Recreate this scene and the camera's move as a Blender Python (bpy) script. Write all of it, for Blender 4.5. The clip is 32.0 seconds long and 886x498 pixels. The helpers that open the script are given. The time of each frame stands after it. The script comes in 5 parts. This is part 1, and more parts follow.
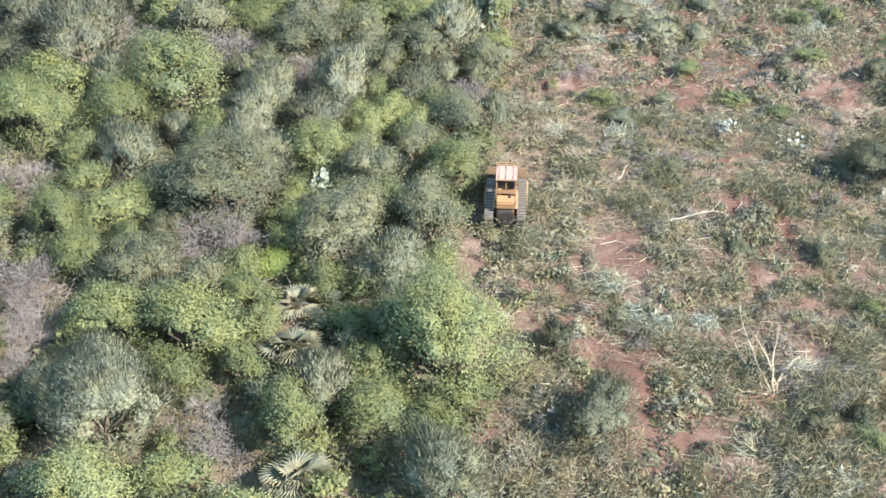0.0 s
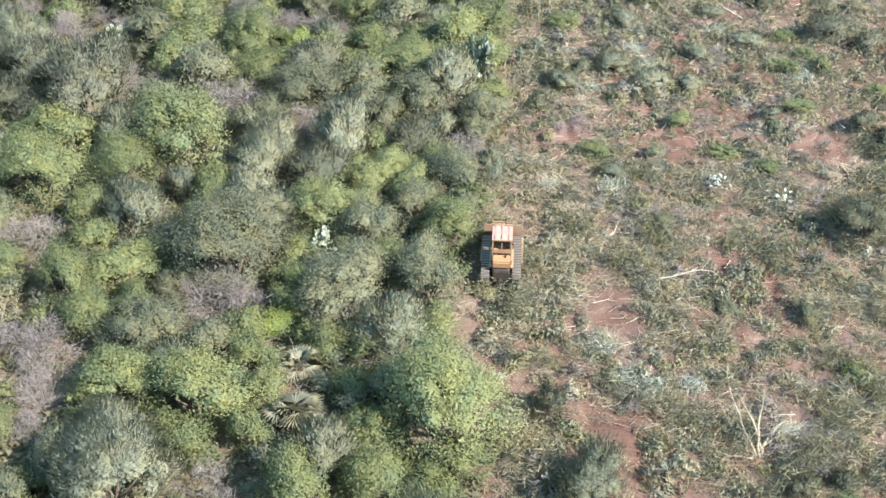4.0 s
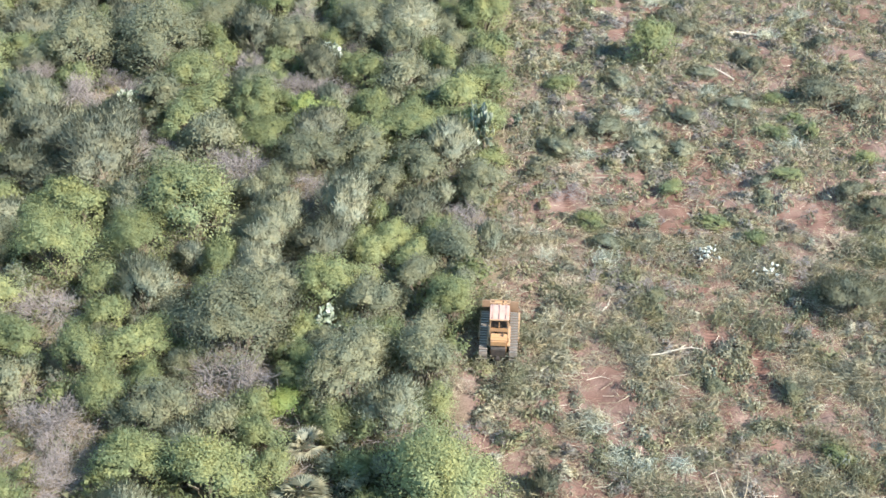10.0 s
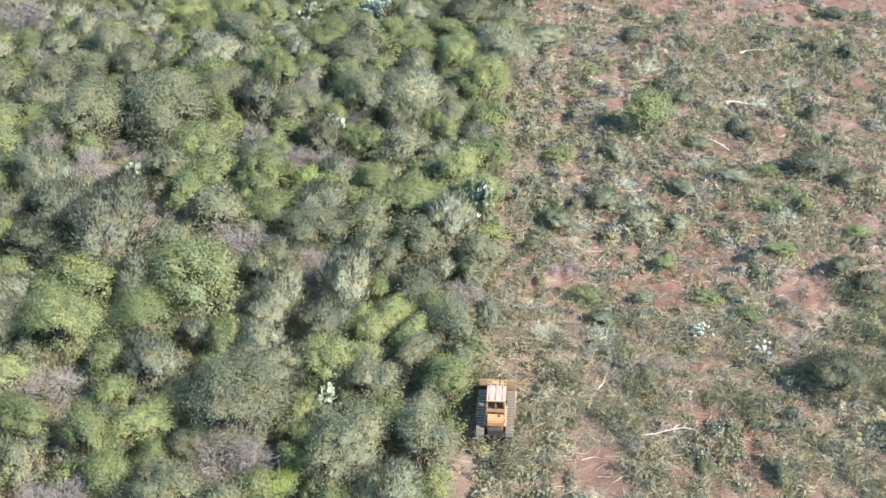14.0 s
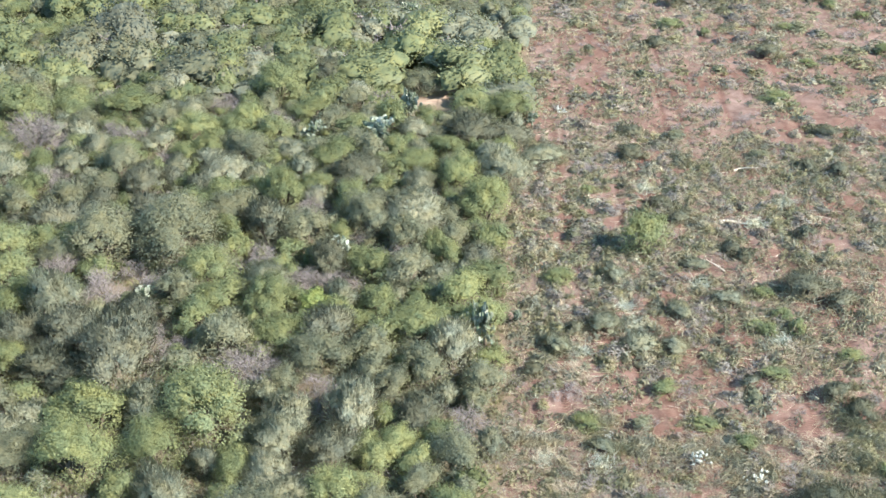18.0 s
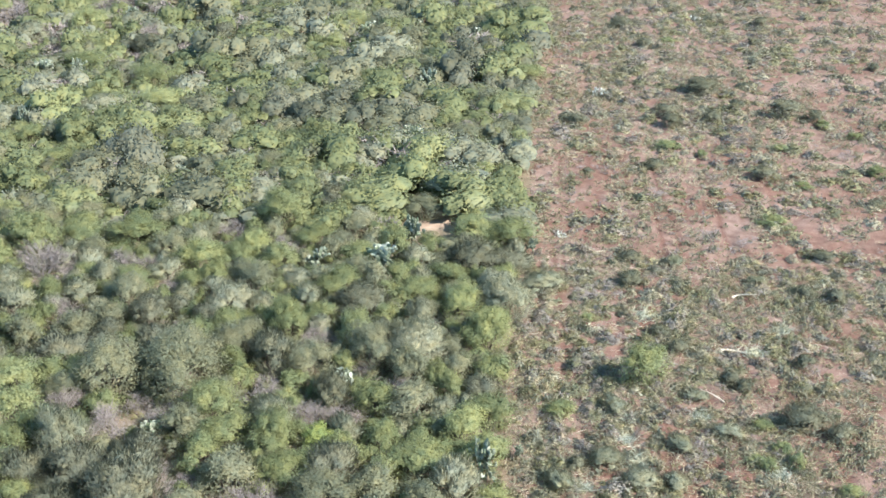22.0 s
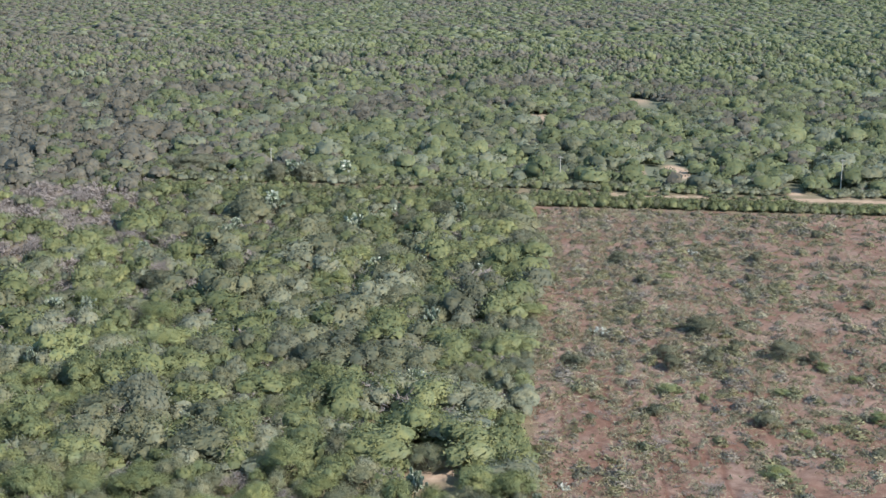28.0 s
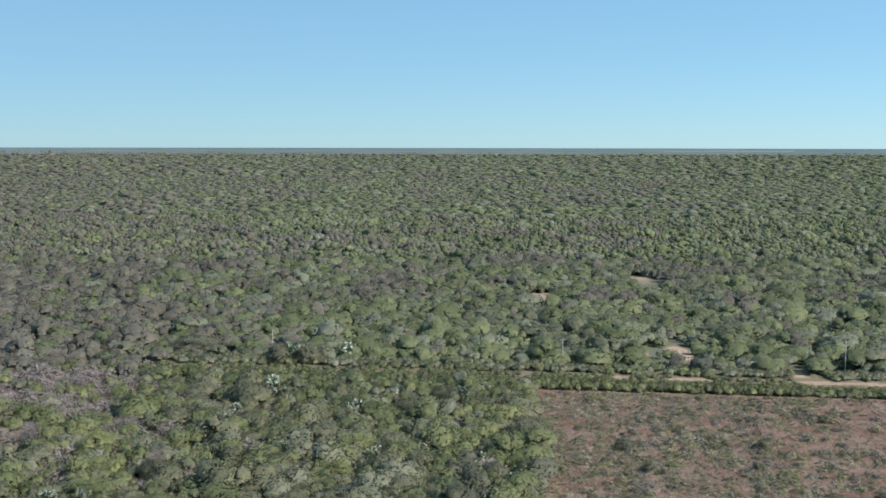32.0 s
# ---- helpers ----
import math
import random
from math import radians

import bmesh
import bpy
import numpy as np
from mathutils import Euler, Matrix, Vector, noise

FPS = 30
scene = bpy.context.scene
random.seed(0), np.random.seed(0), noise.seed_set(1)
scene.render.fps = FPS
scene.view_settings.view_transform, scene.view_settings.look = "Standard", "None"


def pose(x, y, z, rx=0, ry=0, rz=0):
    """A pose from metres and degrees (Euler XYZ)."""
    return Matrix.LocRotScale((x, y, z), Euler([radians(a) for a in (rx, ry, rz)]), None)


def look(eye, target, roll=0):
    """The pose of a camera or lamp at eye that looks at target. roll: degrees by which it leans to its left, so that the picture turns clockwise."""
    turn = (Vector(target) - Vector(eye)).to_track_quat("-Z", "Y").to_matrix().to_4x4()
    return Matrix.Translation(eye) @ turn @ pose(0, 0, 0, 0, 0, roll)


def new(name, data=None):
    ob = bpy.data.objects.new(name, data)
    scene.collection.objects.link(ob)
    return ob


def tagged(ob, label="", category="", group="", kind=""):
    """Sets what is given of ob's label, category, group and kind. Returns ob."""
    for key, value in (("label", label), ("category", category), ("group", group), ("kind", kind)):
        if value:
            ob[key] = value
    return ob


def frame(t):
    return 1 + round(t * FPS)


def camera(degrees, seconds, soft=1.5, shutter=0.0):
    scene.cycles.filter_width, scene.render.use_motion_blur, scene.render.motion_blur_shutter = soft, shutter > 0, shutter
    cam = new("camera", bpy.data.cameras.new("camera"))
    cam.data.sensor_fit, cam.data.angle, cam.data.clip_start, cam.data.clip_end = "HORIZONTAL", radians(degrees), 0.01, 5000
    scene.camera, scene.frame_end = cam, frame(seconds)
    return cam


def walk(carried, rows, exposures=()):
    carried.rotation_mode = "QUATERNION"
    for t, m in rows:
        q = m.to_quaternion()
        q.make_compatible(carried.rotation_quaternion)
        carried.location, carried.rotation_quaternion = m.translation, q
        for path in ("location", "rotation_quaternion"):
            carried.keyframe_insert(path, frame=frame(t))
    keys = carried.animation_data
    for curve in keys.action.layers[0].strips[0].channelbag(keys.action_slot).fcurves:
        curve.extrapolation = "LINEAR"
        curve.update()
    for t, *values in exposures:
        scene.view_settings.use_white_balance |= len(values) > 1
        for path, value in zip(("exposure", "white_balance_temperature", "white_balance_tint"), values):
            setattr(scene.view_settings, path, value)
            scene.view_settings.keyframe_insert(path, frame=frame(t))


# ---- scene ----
cam = camera(41.6, 32.0, soft=1.55)
# seconds, x, y, z, pitch, yaw, roll
PATH = [
    (0.0, 0.468, -0.034, 36.121, -34.319, 2.150, -0.01),
    (0.5, 0.467, 0.017, 36.586, -34.325, 2.119, 0.01),
    (1.0, 0.459, 0.055, 37.064, -34.328, 2.089, 0.04),
    (1.5, 0.445, 0.082, 37.548, -34.335, 2.056, 0.08),
    (2.0, 0.426, 0.102, 38.028, -34.331, 2.018, 0.13),
    (2.5, 0.403, 0.119, 38.499, -34.313, 1.976, 0.18),
    (3.0, 0.377, 0.140, 38.962, -34.287, 1.931, 0.23),
    (3.5, 0.347, 0.160, 39.439, -34.262, 1.892, 0.27),
    (5.5, 0.247, 0.156, 41.546, -34.443, 1.830, 0.34),
    (6.0, 0.221, 0.160, 41.995, -34.381, 1.812, 0.38),
    (6.5, 0.209, 0.177, 42.418, -34.337, 1.806, 0.41),
    (7.0, 0.213, 0.198, 42.844, -34.308, 1.813, 0.42),
    (7.5, 0.230, 0.220, 43.267, -34.286, 1.828, 0.41),
    (8.0, 0.254, 0.241, 43.682, -34.262, 1.845, 0.39),
    (8.5, 0.279, 0.259, 44.087, -34.229, 1.864, 0.38),
    (9.0, 0.306, 0.275, 44.485, -34.185, 1.886, 0.37),
    (9.5, 0.338, 0.288, 44.882, -34.138, 1.911, 0.36),
    (10.0, 0.378, 0.297, 45.287, -34.101, 1.944, 0.35),
    (10.5, 0.432, 0.303, 45.706, -34.074, 1.985, 0.33),
    (11.0, 0.501, 0.309, 46.139, -34.043, 2.036, 0.30),
    (11.5, 0.582, 0.322, 46.580, -34.005, 2.097, 0.26),
    (12.0, 0.669, 0.342, 47.022, -33.928, 2.165, 0.23),
    (12.5, 0.753, 0.360, 47.462, -33.734, 2.233, 0.20),
    (13.0, 0.826, 0.373, 47.897, -33.384, 2.294, 0.18),
    (13.5, 0.882, 0.382, 48.326, -32.917, 2.342, 0.18),
    (14.0, 0.913, 0.391, 48.748, -32.391, 2.374, 0.19),
    (14.5, 0.898, 0.387, 49.215, -31.846, 2.384, 0.21),
    (16.5, 0.611, 0.218, 51.553, -30.055, 2.293, 0.29),
    (17.0, 0.546, 0.181, 52.015, -29.482, 2.259, 0.30),
    (17.5, 0.502, 0.162, 52.439, -28.924, 2.241, 0.30),
    (18.0, 0.474, 0.156, 52.877, -28.384, 2.239, 0.30),
    (18.5, 0.453, 0.158, 53.329, -27.854, 2.248, 0.30),
    (19.0, 0.439, 0.161, 53.788, -27.323, 2.264, 0.29),
    (19.5, 0.436, 0.160, 54.253, -26.779, 2.287, 0.28),
    (20.0, 0.449, 0.156, 54.724, -26.201, 2.315, 0.25),
    (20.5, 0.475, 0.153, 55.201, -25.581, 2.345, 0.21),
    (21.0, 0.501, 0.154, 55.682, -24.943, 2.373, 0.18),
    (21.5, 0.517, 0.157, 56.163, -24.309, 2.395, 0.15),
    (22.0, 0.518, 0.158, 56.637, -23.662, 2.414, 0.13),
    (22.5, 0.509, 0.156, 57.100, -22.978, 2.430, 0.13),
    (23.0, 0.494, 0.156, 57.555, -22.250, 2.443, 0.14),
    (23.5, 0.477, 0.161, 58.008, -21.487, 2.452, 0.16),
    (24.0, 0.464, 0.175, 58.460, -20.693, 2.461, 0.18),
    (24.5, 0.464, 0.201, 58.905, -19.876, 2.475, 0.20),
    (25.0, 0.478, 0.238, 59.336, -19.032, 2.496, 0.20),
    (25.5, 0.488, 0.279, 59.794, -18.172, 2.520, 0.20),
    (27.5, 0.422, 0.394, 61.990, -14.539, 2.576, 0.20),
    (28.0, 0.440, 0.504, 62.404, -13.548, 2.586, 0.19),
    (28.5, 0.474, 0.633, 62.772, -12.558, 2.600, 0.17),
    (29.0, 0.506, 0.747, 63.155, -11.547, 2.619, 0.14),
    (29.5, 0.529, 0.853, 63.554, -10.513, 2.642, 0.12),
    (30.0, 0.531, 0.969, 63.955, -9.456, 2.662, 0.11),
    (30.5, 0.503, 1.116, 64.339, -8.384, 2.676, 0.10),
    (31.0, 0.441, 1.314, 64.695, -7.299, 2.682, 0.10),
    (31.5, 0.352, 1.571, 65.021, -6.218, 2.682, 0.10),
    (32.0, 0.244, 1.885, 65.321, -5.140, 2.678, 0.10),
]
walk(cam, [(t, pose(x, y, z, 90 + pitch, 0, yaw) @ pose(0, 0, 0, 0, 0, roll)) for t, x, y, z, pitch, yaw, roll in PATH],
     exposures=[(0, 1.53, 6350, 8), (12, 1.53, 6350, 8), (24, 1.47, 6350, 8), (27.5, 0.90, 6350, 8), (32, 0.43, 6350, 8)])

# ---- sky and sun ----
SUN = Vector((0.80, -0.40, 0.74)).normalized()
world = bpy.data.worlds.new("sky")
scene.world = world
world.use_nodes = True
wn = world.node_tree.nodes
sky = wn.new("ShaderNodeTexSky")
sky.sky_type = "NISHITA"
sky.sun_disc = False
sky.sun_elevation = math.asin(SUN.z)
sky.sun_rotation = -math.atan2(SUN.x, SUN.y)
sky.altitude = 200
sky.air_density, sky.dust_density, sky.ozone_density = 0.85, 0.0, 2.6
clear = wn.new("ShaderNodeMix")
clear.data_type, clear.blend_type = "RGBA", "MULTIPLY"
clear.inputs[0].default_value, clear.inputs[7].default_value = 1.0, (0.66, 0.87, 1.10, 1)
world.node_tree.links.new(sky.outputs[0], clear.inputs[6])
haze = wn.new("ShaderNodeMix")
haze.data_type = "RGBA"
haze.inputs[0].default_value, haze.inputs[7].default_value = 0.45, (3.85, 6.9, 8.8, 1)
world.node_tree.links.new(clear.outputs[2], haze.inputs[6])
world.node_tree.links.new(haze.outputs[2], wn["Background"].inputs[0])
wn["Background"].inputs[1].default_value = 0.076
sun_data = bpy.data.lights.new("sun", "SUN")
sun_data.energy, sun_data.angle, sun_data.color = 5.0, radians(0.55), (1.0, 0.95, 0.87)
sun_lamp = new("sun", sun_data)
sun_lamp.matrix_world = look(SUN * 200, (0, 0, 0))

# ---- the plan ----
rng = np.random.default_rng(7)


def road_line(x):
    """Far side of the cleared field; the hedge and the dirt road run along it."""
    return 310.0 - 0.085 * x


def edge(y):
    """Where the scrub ends and the cleared strip begins."""
    return np.interp(y, [0, 30, 42, 45, 60, 64, 105, 118, 133, 190, 240, 255, 300, 320],
                     [0.5, 0.8, 0.9, -0.1, -0.1, 2.6, 2.6, 4.2, 5.6, 7.6, 11.0, 11.4, 9.6, 9.0])


# bare sandy ground: x, y, half width, half depth
BARE = [(-6.2, 139.0, 2.2, 4.0), (57.5, 367.0, 4.2, 13.0), (46.2, 369.0, 1.6, 10.0), (20.0, 496.0, 7.0, 9.0),
        (70.0, 560.0, 8.0, 14.0), (86.0, 334.0, 2.4, 5.0), (99.0, 332.0, 3.0, 5.0)]


def in_scrub(x, y):
    x, y = np.asarray(x, float), np.asarray(y, float)
    line = road_line(x)
    ok = ((y < line - 1.0) & (x < edge(y) - 0.6)) | (y > line + 31) | ((x < -100) & (y > 200))
    for bx, by, rx, ry in BARE:
        ok &= ((x - bx) / (rx + 1.6)) ** 2 + ((y - by + 0.02 * by) / (ry + 0.035 * by)) ** 2 > 1
    return ok


def in_field(x, y):
    return (y < road_line(x) - 1.5) & (x > edge(y) - 0.2)


# ---- materials ----
def material(name, rough=0.7, spec=0.3):
    m = bpy.data.materials.new(name)
    m.use_nodes = True
    n, l = m.node_tree.nodes, m.node_tree.links
    b = n["Principled BSDF"]
    b.inputs["Roughness"].default_value = rough
    b.inputs["Specular IOR Level"].default_value = spec
    return m, n, l, b


def ramp(n, l, fac, stops):
    r = n.new("ShaderNodeValToRGB")
    while len(r.color_ramp.elements) < len(stops):
        r.color_ramp.elements.new(0.5)
    for e, (p, c) in zip(r.color_ramp.elements, stops):
        e.position, e.color = p, (*c, 1)
    l.new(fac, r.inputs[0])
    return r.outputs[0]


def mix(n, l, fac, a, b, mode="MIX"):
    m = n.new("ShaderNodeMix")
    m.data_type, m.blend_type = "RGBA", mode
    for sock, v in ((m.inputs[0], fac), (m.inputs[6], a), (m.inputs[7], b)):
        if isinstance(v, (int, float)):
            sock.default_value = v
        elif isinstance(v, tuple):
            sock.default_value = (*v, 1)
        else:
            l.new(v, sock)
    return m.outputs[2]


def tex_noise(n, l, scale, detail=4.0, vec=None, rough=0.55):
    t = n.new("ShaderNodeTexNoise")
    t.inputs["Scale"].default_value, t.inputs["Detail"].default_value = scale, detail
    t.inputs["Roughness"].default_value = rough
    if vec is not None:
        l.new(vec, t.inputs["Vector"])
    return t.outputs["Fac"]


def bump(n, l, b, height, strength=0.4, distance=0.05):
    k = n.new("ShaderNodeBump")
    k.inputs["Strength"].default_value, k.inputs["Distance"].default_value = strength, distance
    l.new(height, k.inputs["Height"])
    l.new(k.outputs[0], b.inputs["Normal"])


def leaf_material(name, dark, mid, light, glow=0.5, joined=False, rough=0.6, grain=9.0):
    """Foliage: a hue for each plant, a finer one for each leaf, thin leaves that let light through."""
    m, n, l, b = material(name, rough, 0.25)
    if joined:
        who = n.new("ShaderNodeAttribute")
        who.attribute_name = "plant"
        plant = who.outputs["Fac"]
    else:
        plant = n.new("ShaderNodeObjectInfo").outputs["Random"]
    leaf = n.new("ShaderNodeNewGeometry").outputs["Random Per Island"]
    base = ramp(n, l, plant, [(0.0, dark), (0.5, mid), (1.0, light)])
    fine = ramp(n, l, leaf, [(0.0, tuple(c * 0.55 for c in mid)), (0.55, mid), (1.0, tuple(min(1, c * 1.3) for c in light))])
    col = mix(n, l, 0.16 if joined else 0.22, base, fine)
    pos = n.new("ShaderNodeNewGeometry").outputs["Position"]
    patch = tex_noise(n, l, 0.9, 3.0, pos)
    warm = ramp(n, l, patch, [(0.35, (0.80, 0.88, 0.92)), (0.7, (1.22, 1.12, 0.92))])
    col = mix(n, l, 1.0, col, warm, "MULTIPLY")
    # Noise mottling; its dark end puts shaded gaps between leaves into the colour.
    gap_mottle = tex_noise(n, l, grain, 4.0, pos, 0.65)
    col = mix(n, l, 1.0, col, ramp(n, l, gap_mottle, [(0.32, (0.80, 0.81, 0.80)), (0.5, (1.0, 1.0, 1.0)), (0.7, (1.12, 1.11, 1.10))]), "MULTIPLY")
    l.new(col, b.inputs["Base Color"])
    tr = n.new("ShaderNodeBsdfTranslucent")
    l.new(col, tr.inputs[0])
    ms = n.new("ShaderNodeMixShader")
    ms.inputs[0].default_value = glow
    l.new(b.outputs[0], ms.inputs[1])
    l.new(tr.outputs[0], ms.inputs[2])
    l.new(ms.outputs[0], n["Material Output"].inputs[0])
    return m


HUES = {
    "green": ((0.205, 0.245, 0.110), (0.265, 0.310, 0.140), (0.335, 0.380, 0.182)),
    "olive": ((0.208, 0.223, 0.144), (0.262, 0.281, 0.179), (0.331, 0.342, 0.222)),
    "yellow": ((0.280, 0.318, 0.135), (0.345, 0.392, 0.172), (0.415, 0.455, 0.215)),
    "sage": ((0.287, 0.312, 0.224), (0.349, 0.380, 0.274), (0.425, 0.447, 0.333)),
    "blue": ((0.174, 0.191, 0.133), (0.220, 0.238, 0.172), (0.273, 0.290, 0.215)),
    "bright": ((0.254, 0.338, 0.094), (0.314, 0.405, 0.115), (0.383, 0.464, 0.158)),
    "bare": ((0.230, 0.198, 0.187), (0.284, 0.251, 0.240), (0.346, 0.312, 0.300)),
    "palm": ((0.255, 0.269, 0.184), (0.338, 0.343, 0.251), (0.477, 0.464, 0.364)),
}
HUES = {k: tuple(tuple(w * (0.86 * c + 0.14 * sum(t) / 3) for c, w in zip(t, (0.80, 0.765, 0.755))) for t in v) for k, v in HUES.items()}
LEAF = {k: leaf_material(k + "_leaves", *v, glow=0.32) for k, v in HUES.items()}
# Leaf hues for far plants: distance haze put in by drawing them toward grey.
HAZED_HUES = {k: tuple(tuple(w * (0.84 * c + 0.16 * sum(t) / 3) for c, w in zip(t, (0.70, 0.73, 0.71))) for t in v) for k, v in HUES.items()}
HAZED_HUES["bare"] = tuple((1.0 * t[0], 1.0 * t[1], 0.94 * t[2]) for t in HAZED_HUES["bare"])
LEAF_FAR = {k: leaf_material(k + "_far_leaves", *v, glow=0.38, joined=True, grain=1.1) for k, v in HAZED_HUES.items()}
# Farthest leaves, lightened again for haze in their base colour.
LEAF_RIM = {k: leaf_material(k + "_rim_leaves", *(tuple(1.17 * c for c in t) for t in v), glow=0.45, joined=True, grain=0.6) for k, v in HAZED_HUES.items()}
# Darkened in colour for closed mounds, which lack the shade between loose leaves.
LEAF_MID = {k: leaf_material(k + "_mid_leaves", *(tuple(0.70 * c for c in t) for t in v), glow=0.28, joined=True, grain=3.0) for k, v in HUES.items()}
LEAF_JOINED = {k: leaf_material(k + "_leaves_joined", *v, joined=True) for k, v in HUES.items()}


def wood_material(name, a, b_, scale=6.0, rough=0.85):
    m, n, l, b = material(name, rough, 0.2)
    pos = n.new("ShaderNodeTexCoord").outputs["Object"]
    g = tex_noise(n, l, scale, 5.0, pos)
    one = n.new("ShaderNodeNewGeometry").outputs["Random Per Island"]
    col = mix(n, l, 0.5, ramp(n, l, g, [(0.3, a), (0.7, b_)]), ramp(n, l, one, [(0.0, a), (1.0, b_)]))
    l.new(col, b.inputs["Base Color"])
    bump(n, l, b, g, 0.5, 0.01)
    return m


BARK = wood_material("bark", (0.10, 0.075, 0.055), (0.22, 0.18, 0.14))
DEAD = wood_material("dead_twigs", (0.15, 0.125, 0.118), (0.28, 0.242, 0.230))
STRAW = wood_material("dry_sticks", (0.221, 0.164, 0.107), (0.426, 0.361, 0.271))
PALEWOOD = wood_material("bleached_wood", (0.42, 0.35, 0.27), (0.68, 0.60, 0.50))
REDWOOD = wood_material("red_heartwood", (0.30, 0.14, 0.09), (0.45, 0.25, 0.17))
LITTER = leaf_material("crushed_leaves", (0.197, 0.164, 0.119), (0.287, 0.250, 0.184), (0.394, 0.353, 0.271), 0.2, True)
GRASS = leaf_material("field_weeds", (0.156, 0.148, 0.078), (0.213, 0.205, 0.111), (0.279, 0.262, 0.156), 0.25, True)

def cactus_material(name, low, mid_, high):
    m, n, l, b = material(name, 0.38, 0.5)
    pos = n.new("ShaderNodeTexCoord").outputs["Object"]
    pad = n.new("ShaderNodeNewGeometry").outputs["Random Per Island"]
    col = ramp(n, l, pad, [(0.0, low), (0.5, mid_), (1.0, high)])
    spots = ramp(n, l, tex_noise(n, l, 9.0, 4, pos), [(0.5, (0, 0, 0)), (0.75, (0.6, 0.6, 0.6))])
    l.new(mix(n, l, spots, col, (0.40, 0.36, 0.26)), b.inputs["Base Color"])
    return m


CACTUS = cactus_material("cactus_skin", (0.07, 0.10, 0.055), (0.17, 0.20, 0.14), (0.30, 0.315, 0.265))
# Pale end stands for sun glinting on the pads, put into the colour.
CACTUS_PALE = cactus_material("glinting_cactus_skin", (0.14, 0.17, 0.12), (0.34, 0.36, 0.32), (0.56, 0.57, 0.54))

# soil: red earth in the field, brown litter under the scrub, pale sand on the road
m, n, l, b = material("soil", 0.95, 0.15)
geo = n.new("ShaderNodeNewGeometry").outputs["Position"]
big = tex_noise(n, l, 0.09, 5.0, geo)
medium = tex_noise(n, l, 0.8, 6.0, geo, 0.65)
small = tex_noise(n, l, 9.0, 6.0, geo, 0.7)
red = ramp(n, l, medium, [(0.25, (0.086, 0.046, 0.035)), (0.5, (0.146, 0.083, 0.065)), (0.75, (0.217, 0.143, 0.113))])
dust = ramp(n, l, big, [(0.40, (0, 0, 0)), (0.62, (0.85, 0.85, 0.85))])
red = mix(n, l, dust, red, ramp(n, l, medium, [(0.35, (0.165, 0.108, 0.092)), (0.65, (0.262, 0.185, 0.160))]))
red = mix(n, l, 0.5, red, ramp(n, l, small, [(0.3, (0.45, 0.42, 0.40)), (0.7, (1.45, 1.4, 1.35))]), "MULTIPLY")
litter = ramp(n, l, small, [(0.3, (0.085, 0.065, 0.042)), (0.5, (0.165, 0.125, 0.085)), (0.72, (0.30, 0.24, 0.17))])
sand = ramp(n, l, medium, [(0.3, (0.27, 0.18, 0.13)), (0.7, (0.43, 0.32, 0.245))])
rut = n.new("ShaderNodeAttribute")
rut.attribute_name = "rut"
wave = n.new("ShaderNodeTexWave")
wave.wave_type, wave.bands_direction = "BANDS", "Y"
wave.inputs["Scale"].default_value, wave.inputs["Distortion"].default_value = 1.15, 1.2
l.new(geo, wave.inputs["Vector"])
fresh = ramp(n, l, wave.outputs["Fac"], [(0.3, (0.078, 0.038, 0.030)), (0.7, (0.156, 0.080, 0.061))])
red = mix(n, l, rut.outputs["Fac"], red, fresh)
zone = n.new("ShaderNodeAttribute")
zone.attribute_name = "zone"
sep = n.new("ShaderNodeSeparateColor")
l.new(zone.outputs["Color"], sep.inputs[0])
col = mix(n, l, sep.outputs[0], litter, red)
col = mix(n, l, sep.outputs[1], col, sand)
woods = ramp(n, l, tex_noise(n, l, 0.05, 8.0, geo, 0.75), [(0.3, (0.075, 0.080, 0.060)), (0.5, (0.115, 0.122, 0.085)), (0.7, (0.155, 0.155, 0.115))])
col = mix(n, l, sep.outputs[2], col, woods)
l.new(col, b.inputs["Base Color"])
bump(n, l, b, small, 0.7, 0.06)
SOIL = m


# ---- meshes from arrays ----
def mesh_of(name, verts, tris, mats, index=None, plant=None, smooth=False, normals=None):
    me = bpy.data.meshes.new(name)
    verts, tris = np.asarray(verts, np.float32), np.asarray(tris, np.int32)
    w = tris.shape[1]
    me.vertices.add(len(verts))
    me.vertices.foreach_set("co", verts.ravel())
    me.loops.add(tris.size)
    me.loops.foreach_set("vertex_index", tris.ravel())
    me.polygons.add(len(tris))
    me.polygons.foreach_set("loop_start", np.arange(len(tris), dtype=np.int32) * w)
    for mat in mats:
        me.materials.append(mat)
    if index is not None:
        me.polygons.foreach_set("material_index", np.asarray(index, np.int32))
    me.polygons.foreach_set("use_smooth", np.full(len(tris), smooth))
    if plant is not None:
        at = me.attributes.new("plant", "FLOAT", "POINT")
        at.data.foreach_set("value", np.asarray(plant, np.float32))
    me.update(calc_edges=True)
    if normals is not None:
        me.normals_split_custom_set_from_vertices(np.ascontiguousarray(normals, np.float32))
    return me


def turn_z(a):
    c, s, o, i = np.cos(a), np.sin(a), np.zeros_like(a), np.ones_like(a)
    return np.stack([np.stack([c, -s, o], -1), np.stack([s, c, o], -1), np.stack([o, o, i], -1)], -2)


